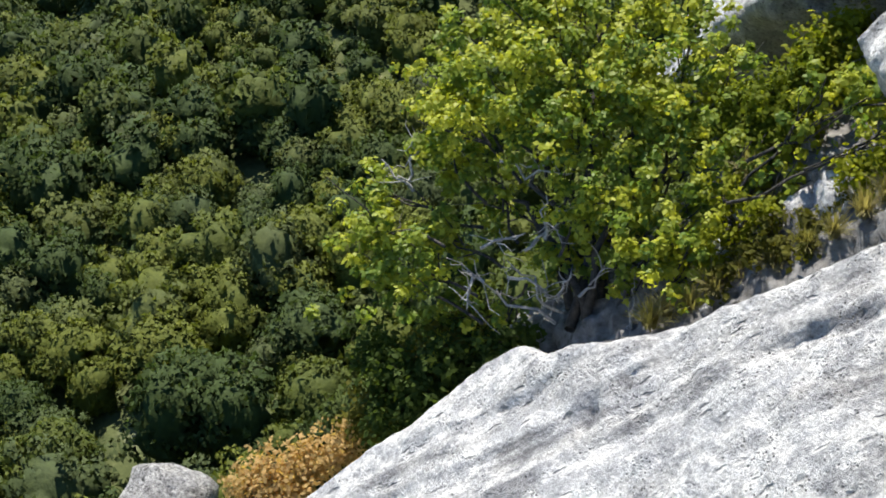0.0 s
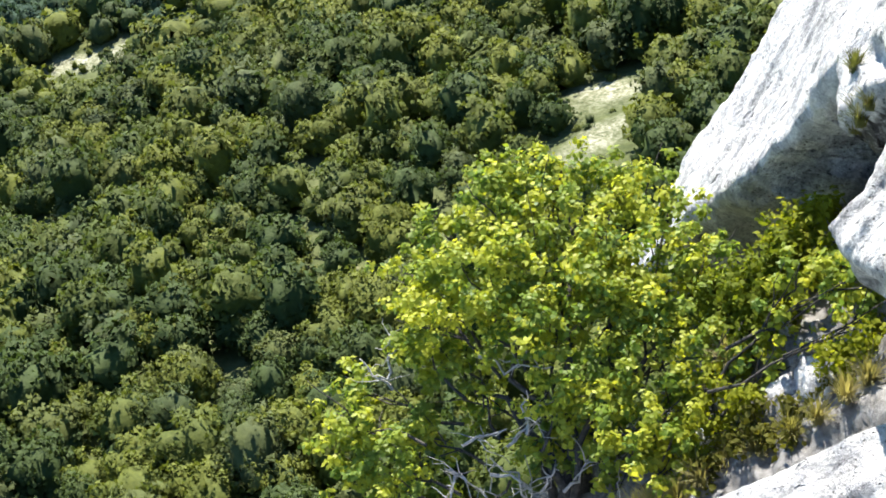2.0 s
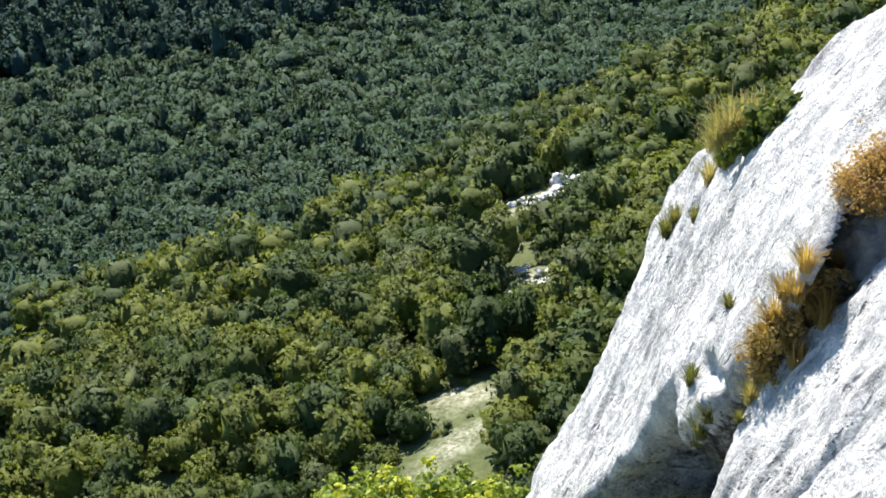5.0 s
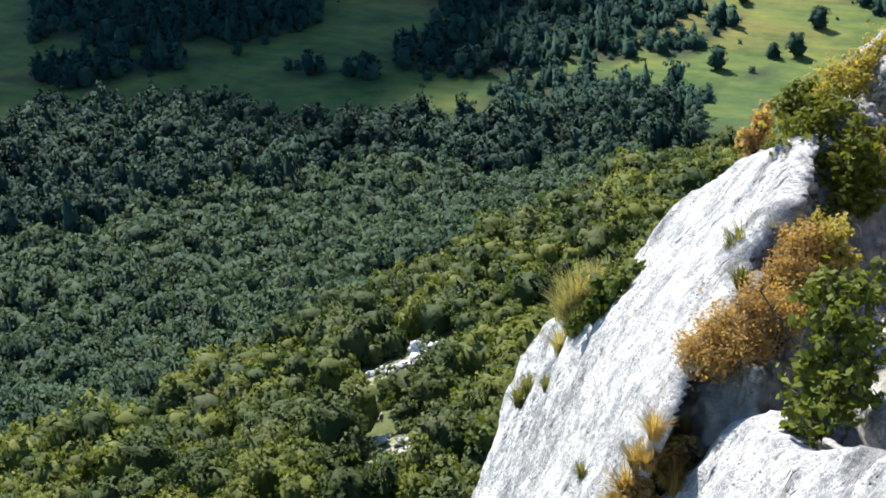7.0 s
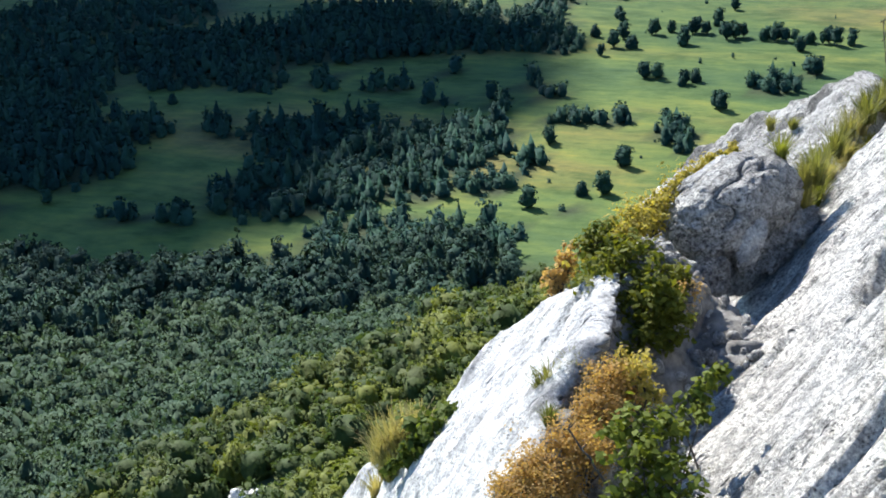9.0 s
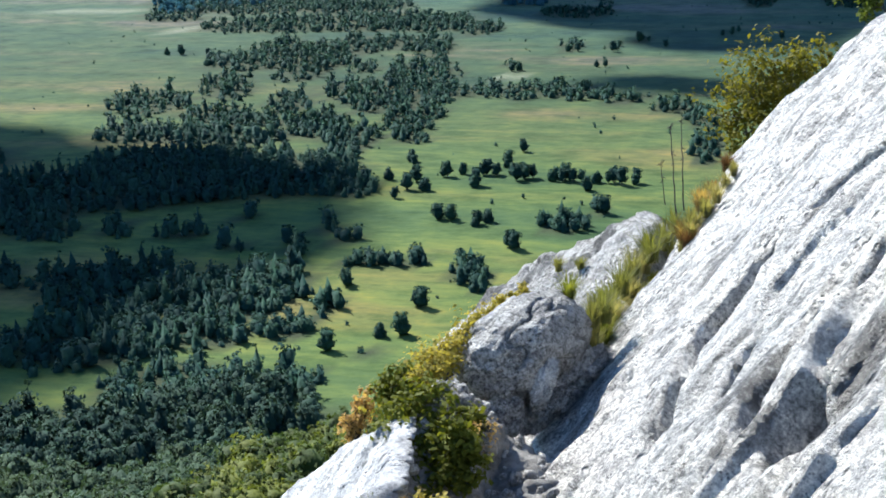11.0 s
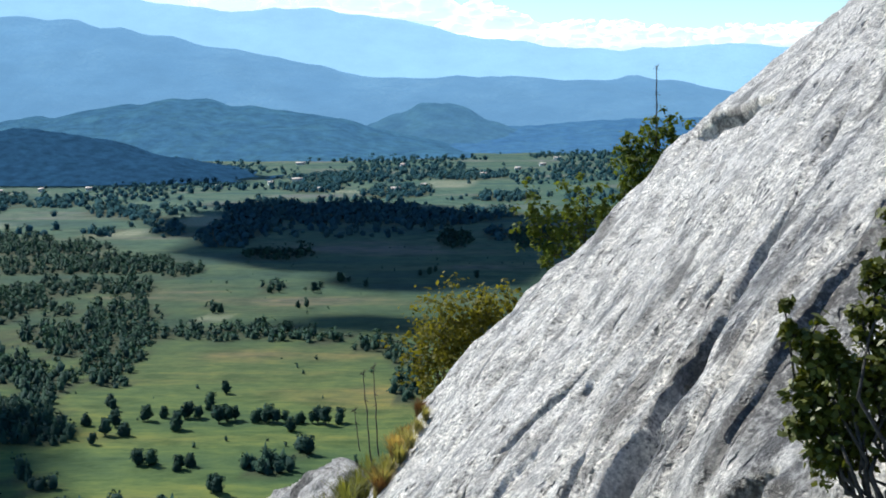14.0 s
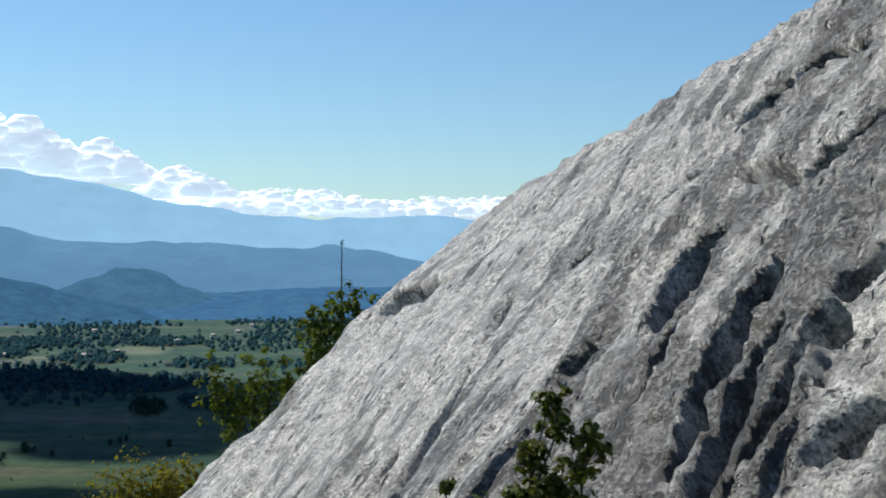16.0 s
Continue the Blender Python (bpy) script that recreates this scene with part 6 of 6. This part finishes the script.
shrub("dry_shrub", (-2.34, 9.96, 115.65), [(-2.35, 10.02, 115.80, 0.11), (-2.28, 10.17, 115.85, 0.08), (-2.42, 9.98, 115.74, 0.08)],
      LEAF_RUST, "thin reddish dry shrub below the boulder", 0.016, 420)
tuft((-4.32, 5.73, 110.64), 0.26, GRASS_DRY, "straw grass on the stony ledge")
tuft((-4.28, 5.91, 110.58), 0.24, GRASS_DRY, "straw grass on the stony ledge")
tuft((-4.15, 6.01, 110.69), 0.21, GRASS_DRY, "straw grass on the stony ledge")
tuft((-4.05, 6.16, 110.78), 0.26, GRASS_DRY, "straw grass on the stony ledge")
tuft((-3.92, 6.33, 110.86), 0.23, GRASS_DRY, "straw grass on the stony ledge")
tuft((-3.74, 6.41, 111.07), 0.23, GRASS_DRY, "straw grass on the stony ledge")
tuft((-3.54, 6.52, 111.30), 0.25, GRASS_DRY, "straw grass on the stony ledge")
tuft((-3.36, 6.55, 111.54), 0.22, GRASS_DRY, "straw grass on the stony ledge")
tuft((-3.24, 6.71, 111.70), 0.24, GRASS_DRY, "straw grass on the stony ledge")
tuft((-3.15, 6.84, 111.81), 0.24, GRASS_DRY, "straw grass on the stony ledge")
tuft((-4.34, 7.33, 111.11), 0.27, GRASS_DRY, "straw grass on the stony ledge")
tuft((-4.34, 7.01, 111.14), 0.26, GRASS_DRY, "straw grass on the stony ledge")
tuft((-4.20, 7.68, 111.27), 0.27, GRASS_DRY, "straw grass on the stony ledge")
tuft((-2.93, 8.84, 115.54), 0.22, GRASS_GREEN, "grey-green grass tuft rooted in a rock crack")
tuft((-2.77, 8.88, 115.63), 0.21, GRASS_GREEN, "grey-green grass tuft rooted in a rock crack")
tuft((-2.81, 8.42, 115.49), 0.16, GRASS_GREEN, "grey-green grass tuft rooted in a rock crack")
tuft((-4.96, 10.70, 113.67), 0.27, GRASS_GREEN, "grey-green grass tuft rooted in a rock crack")
tuft((-2.98, 8.81, 115.51), 0.19, GRASS_GREEN, "grey-green grass tuft rooted in a rock crack")
tuft((-4.71, 10.21, 113.87), 0.28, GRASS_GREEN, "small grass tuft rooted in a rock crack")
tuft((-5.04, 10.79, 113.56), 0.25, GRASS_GREEN, "small grass tuft rooted in a rock crack")
tuft((-5.56, 10.81, 112.69), 0.26, GRASS_GREEN, "small grass tuft rooted in a rock crack")
tuft((-5.51, 10.89, 112.78), 0.21, GRASS_GREEN, "small grass tuft rooted in a rock crack")
tuft((-4.96, 10.13, 113.34), 0.17, GRASS_GREEN, "small grass tuft rooted in a rock crack")
tuft((-3.80, 8.18, 113.96), 0.13, GRASS_GREEN, "small grass tuft rooted in a rock crack")
tuft((-3.94, 7.88, 113.48), 0.16, GRASS_GREEN, "small grass tuft rooted in a rock crack")
tuft((-3.72, 7.57, 113.33), 0.23, GRASS_GREEN, "small grass tuft rooted in a rock crack")
tuft((-3.65, 7.54, 113.50), 0.17, GRASS_GREEN, "small grass tuft rooted in a rock crack")
tuft((-3.29, 7.21, 113.82), 0.10, GRASS_GREEN, "small grass tuft rooted in a rock crack")
tuft((-3.78, 7.64, 113.19), 0.20, GRASS_GREEN, "small grass tuft rooted in a rock crack")
tuft((-4.91, 10.47, 113.92), 0.36, GRASS_DRY, "pale feathery grass on the slab edge")
tuft((-4.79, 10.45, 114.02), 0.40, GRASS_DRY, "pale feathery grass on the slab edge")
tuft((-4.67, 10.44, 114.11), 0.33, GRASS_DRY, "pale feathery grass on the slab edge")
tuft((-4.54, 10.43, 114.22), 0.28, GRASS_DRY, "pale feathery grass on the slab edge")
tuft((-5.37, 11.38, 113.33), 0.31, GRASS_DRY, "pale feathery grass on the slab edge")
shrub("dry_shrub", (-3.15, 7.47, 114.19), [(-3.23, 7.39, 114.27, 0.11), (-3.14, 7.39, 114.43, 0.11), (-3.09, 7.48, 114.50, 0.10), (-3.06, 7.62, 114.53, 0.10), (-2.99, 7.66, 114.64, 0.09), (-3.19, 7.37, 114.17, 0.09), (-2.91, 7.70, 114.75, 0.08), (-3.31, 7.51, 114.33, 0.07)],
      GRASS_GOLD, "golden dry shrub along the seam between slabs", 0.018, 1000)
tuft((-3.28, 7.47, 114.10), 0.22, GRASS_GOLD, "straw-gold grass in the gully")
tuft((-3.20, 7.46, 114.26), 0.22, GRASS_GOLD, "straw-gold grass in the gully")
tuft((-3.14, 7.47, 114.40), 0.20, GRASS_GOLD, "straw-gold grass in the gully")
tuft((-3.17, 7.76, 114.34), 0.19, GRASS_GOLD, "straw-gold grass in the gully")
tuft((-3.16, 8.00, 114.31), 0.19, GRASS_GOLD, "straw-gold grass in the gully")
tuft((-3.24, 7.51, 114.05), 0.19, GRASS_GOLD, "straw-gold grass in the gully")
tuft((-3.03, 7.86, 114.56), 0.16, GRASS_GOLD, "straw-gold grass in the gully")
tuft((-2.96, 7.89, 114.66), 0.16, GRASS_GOLD, "straw-gold grass in the gully")
tuft((-3.20, 7.55, 114.12), 0.19, GRASS_GOLD, "straw-gold grass in the gully")
tuft((-3.30, 7.50, 113.94), 0.17, GRASS_GOLD, "straw-gold grass in the gully")
tuft((-3.12, 7.57, 114.30), 0.16, GRASS_GOLD, "straw-gold grass in the gully")
tuft((-2.33, 15.08, 115.66), 0.17, GRASS_GREEN, "green and straw grass on the weathered ridge")
tuft((-2.24, 13.11, 116.21), 0.14, GRASS_GREEN, "green and straw grass on the weathered ridge")
tuft((-1.68, 14.02, 115.92), 0.32, GRASS_GREEN, "green and straw grass on the weathered ridge")
tuft((-1.56, 14.43, 115.97), 0.36, GRASS_GREEN, "green and straw grass on the weathered ridge")
tuft((-1.48, 15.00, 115.94), 0.37, GRASS_GREEN, "green and straw grass on the weathered ridge")
tuft((-1.73, 13.54, 115.89), 0.34, GRASS_GREEN, "green and straw grass on the weathered ridge")
tuft((-1.71, 12.14, 116.06), 0.33, GRASS_GREEN, "green and straw grass on the weathered ridge")
tuft((-1.42, 15.42, 116.01), 0.29, GRASS_GREEN, "green and straw grass on the weathered ridge")
tuft((-1.79, 12.06, 116.04), 0.28, GRASS_GREEN, "green and straw grass on the weathered ridge")
tuft((-1.12, 13.81, 116.43), 0.24, GRASS_GREEN, "green and straw grass on the weathered ridge")
tuft((-1.00, 13.88, 116.57), 0.21, GRASS_DRY, "rusty dry grass along the rock edge")
tuft((-1.08, 13.82, 116.46), 0.21, GRASS_DRY, "rusty dry grass along the rock edge")
tuft((-0.91, 13.94, 116.69), 0.20, GRASS_DRY, "rusty dry grass along the rock edge")
tuft((-0.86, 14.45, 116.71), 0.17, GRASS_DRY, "rusty dry grass along the rock edge")
tuft((-1.12, 13.57, 116.42), 0.21, GRASS_DRY, "rusty dry grass along the rock edge")
tuft((-0.79, 14.54, 116.82), 0.14, GRASS_DRY, "rusty dry grass along the rock edge")
tuft((1.99, 6.39, 118.79), 0.20, GRASS_RUST, "rusty dry grass below the rock face")
tuft((2.05, 6.26, 118.84), 0.17, GRASS_RUST, "rusty dry grass below the rock face")
tuft((1.95, 6.42, 118.76), 0.15, GRASS_RUST, "rusty dry grass below the rock face")
tuft((2.21, 5.71, 118.92), 0.16, GRASS_RUST, "rusty dry grass below the rock face")
tuft((2.24, 5.49, 118.98), 0.18, GRASS_RUST, "rusty dry grass below the rock face")
tuft((2.17, 5.91, 118.87), 0.13, GRASS_RUST, "rusty dry grass below the rock face")
tuft((2.20, 5.51, 118.94), 0.18, GRASS_RUST, "rusty dry grass below the rock face")
tuft((2.07, 5.97, 118.85), 0.12, GRASS_RUST, "rusty dry grass below the rock face")


# grass growing in bands along edges and seams of the rocks
rock_v, rock_f, total = [], [], 0
for ob in bpy.data.objects:
    if ob.type == "MESH" and ob.name.split(".")[0] in ("rock_slab", "boulder", "stony_gully", "gravel_patch"):
        rock_v += [tuple(q.co) for q in ob.data.vertices]
        rock_f += [tuple(i + total for i in p.vertices) for p in ob.data.polygons]
        total = len(rock_v)
rock_tree = BVHTree.FromPolygons(rock_v, rock_f)


def grass_band(a, b, count, wide, high, mats, label, seed):
    """Tufts rooted in the rock along a line from a to b."""
    rng = np.random.RandomState(seed)
    a, b = np.array(a), np.array(b)
    for k in range(count):
        p = a + (b - a) * (k + rng.rand()) / count + rng.normal(0, wide, 3) * (1, 1, 0)
        foot = rock_tree.ray_cast(Vector((p[0], p[1], p[2] + 0.35)), Vector((0, 0, -1)), 0.9)[0]
        if foot is not None:
            tuft((foot.x, foot.y, foot.z - 0.01), high * rng.uniform(0.6, 1.15), mats[rng.randint(len(mats))], label)


grass_band((-1.92, 11.95, 116.0), (-1.70, 13.1, 115.95), 13, 0.07, 0.26, (GRASS_GREEN, GRASS_DRY, GRASS_LUSH), "green and straw grass on the weathered ridge", 1)
grass_band((-1.72, 13.0, 115.95), (-1.45, 14.9, 116.0), 20, 0.10, 0.28, (GRASS_LUSH, GRASS_GREEN, GRASS_LUSH, GRASS_DRY), "green and straw grass on the weathered ridge", 2)
grass_band((-2.35, 12.8, 116.15), (-2.20, 13.6, 116.1), 7, 0.06, 0.12, (GRASS_GOLD, GRASS_GREEN), "short golden grass on the weathered ridge", 3)
grass_band((-1.22, 13.4, 116.4), (-0.92, 15.1, 116.85), 16, 0.05, 0.20, (GRASS_GOLD, GRASS_DRY, GRASS_RUST), "rusty dry grass along the rock edge", 4)
grass_band((-5.0, 10.5, 113.9), (-4.45, 10.3, 114.35), 12, 0.08, 0.26, (GRASS_DRY, GRASS_LUSH, GRASS_DRY), "pale feathery grass on the slab edge", 5)
grass_band((-3.36, 7.36, 114.0), (-2.95, 7.55, 114.75), 12, 0.05, 0.22, (GRASS_GOLD, GRASS_DRY, GRASS_GOLD), "straw-gold grass in the seam between slabs", 6)


def outcrop(x, y, r, seed):
    """A jagged limestone outcrop: several split blocks with flat faces and worn edges, leaning on one another."""
    rng = np.random.RandomState(seed)
    ob = empty("outcrop", (x, y, float(lie(x, y))), "jagged white limestone outcrop in the scrub slope", "rock", "limestone outcrops")
    for k in range(11):
        ways = rng.normal(0, 1, (13, 3)) * (1, 1, 0.8)
        ways /= np.linalg.norm(ways, axis=1, keepdims=True)
        cut = rng.uniform(0.62, 1.0, 13) / np.maximum(ICO3_V @ ways.T, 0.05)
        v = ICO3_V * np.minimum(cut.min(1), 1.5)[:, None] * (1 + 0.05 * fbm(ICO3_V * 5 + seed + k, 3)[:, None])
        v = v * r * rng.uniform(0.20, 0.44) * (1, 1, rng.uniform(0.45, 0.85))
        a = rng.uniform(-0.9, 0.9)
        px, py = a * r * 0.75 + rng.normal(0, 0.24 * r), a * r * 0.66 + rng.normal(0, 0.24 * r)
        v = v + (px, py, float(lie(x + px, y + py)) - float(lie(x, y)) + r * rng.uniform(-0.04, 0.16))
        mesh_ob("block", v, ICO3_F, ROCK, ob, smooth=False, flow=v * (0.5, 0.5, 0.5))


for k, (x, y, r) in enumerate(OUTCROPS):
    outcrop(x, y, r, 40 + k)
stalk((1.73, 17.91, 119.21), (1.72, 17.92, 120.22), 0.012, "tall dry brown flower stalk")
stalk((-1.32, 14.53, 116.41), (-1.41, 14.70, 117.24), 0.008, "thin green flowering stalk among grass")
stalk((-1.25, 14.54, 116.46), (-1.31, 14.71, 117.30), 0.008, "thin green flowering stalk among grass")
stalk((-1.43, 14.54, 116.51), (-1.49, 14.62, 116.89), 0.006, "thin green flowering stalk among grass")
stalk((-2.19, 7.73, 115.45), (-2.51, 7.83, 115.80), 0.01, "bare grey twig in the gully")
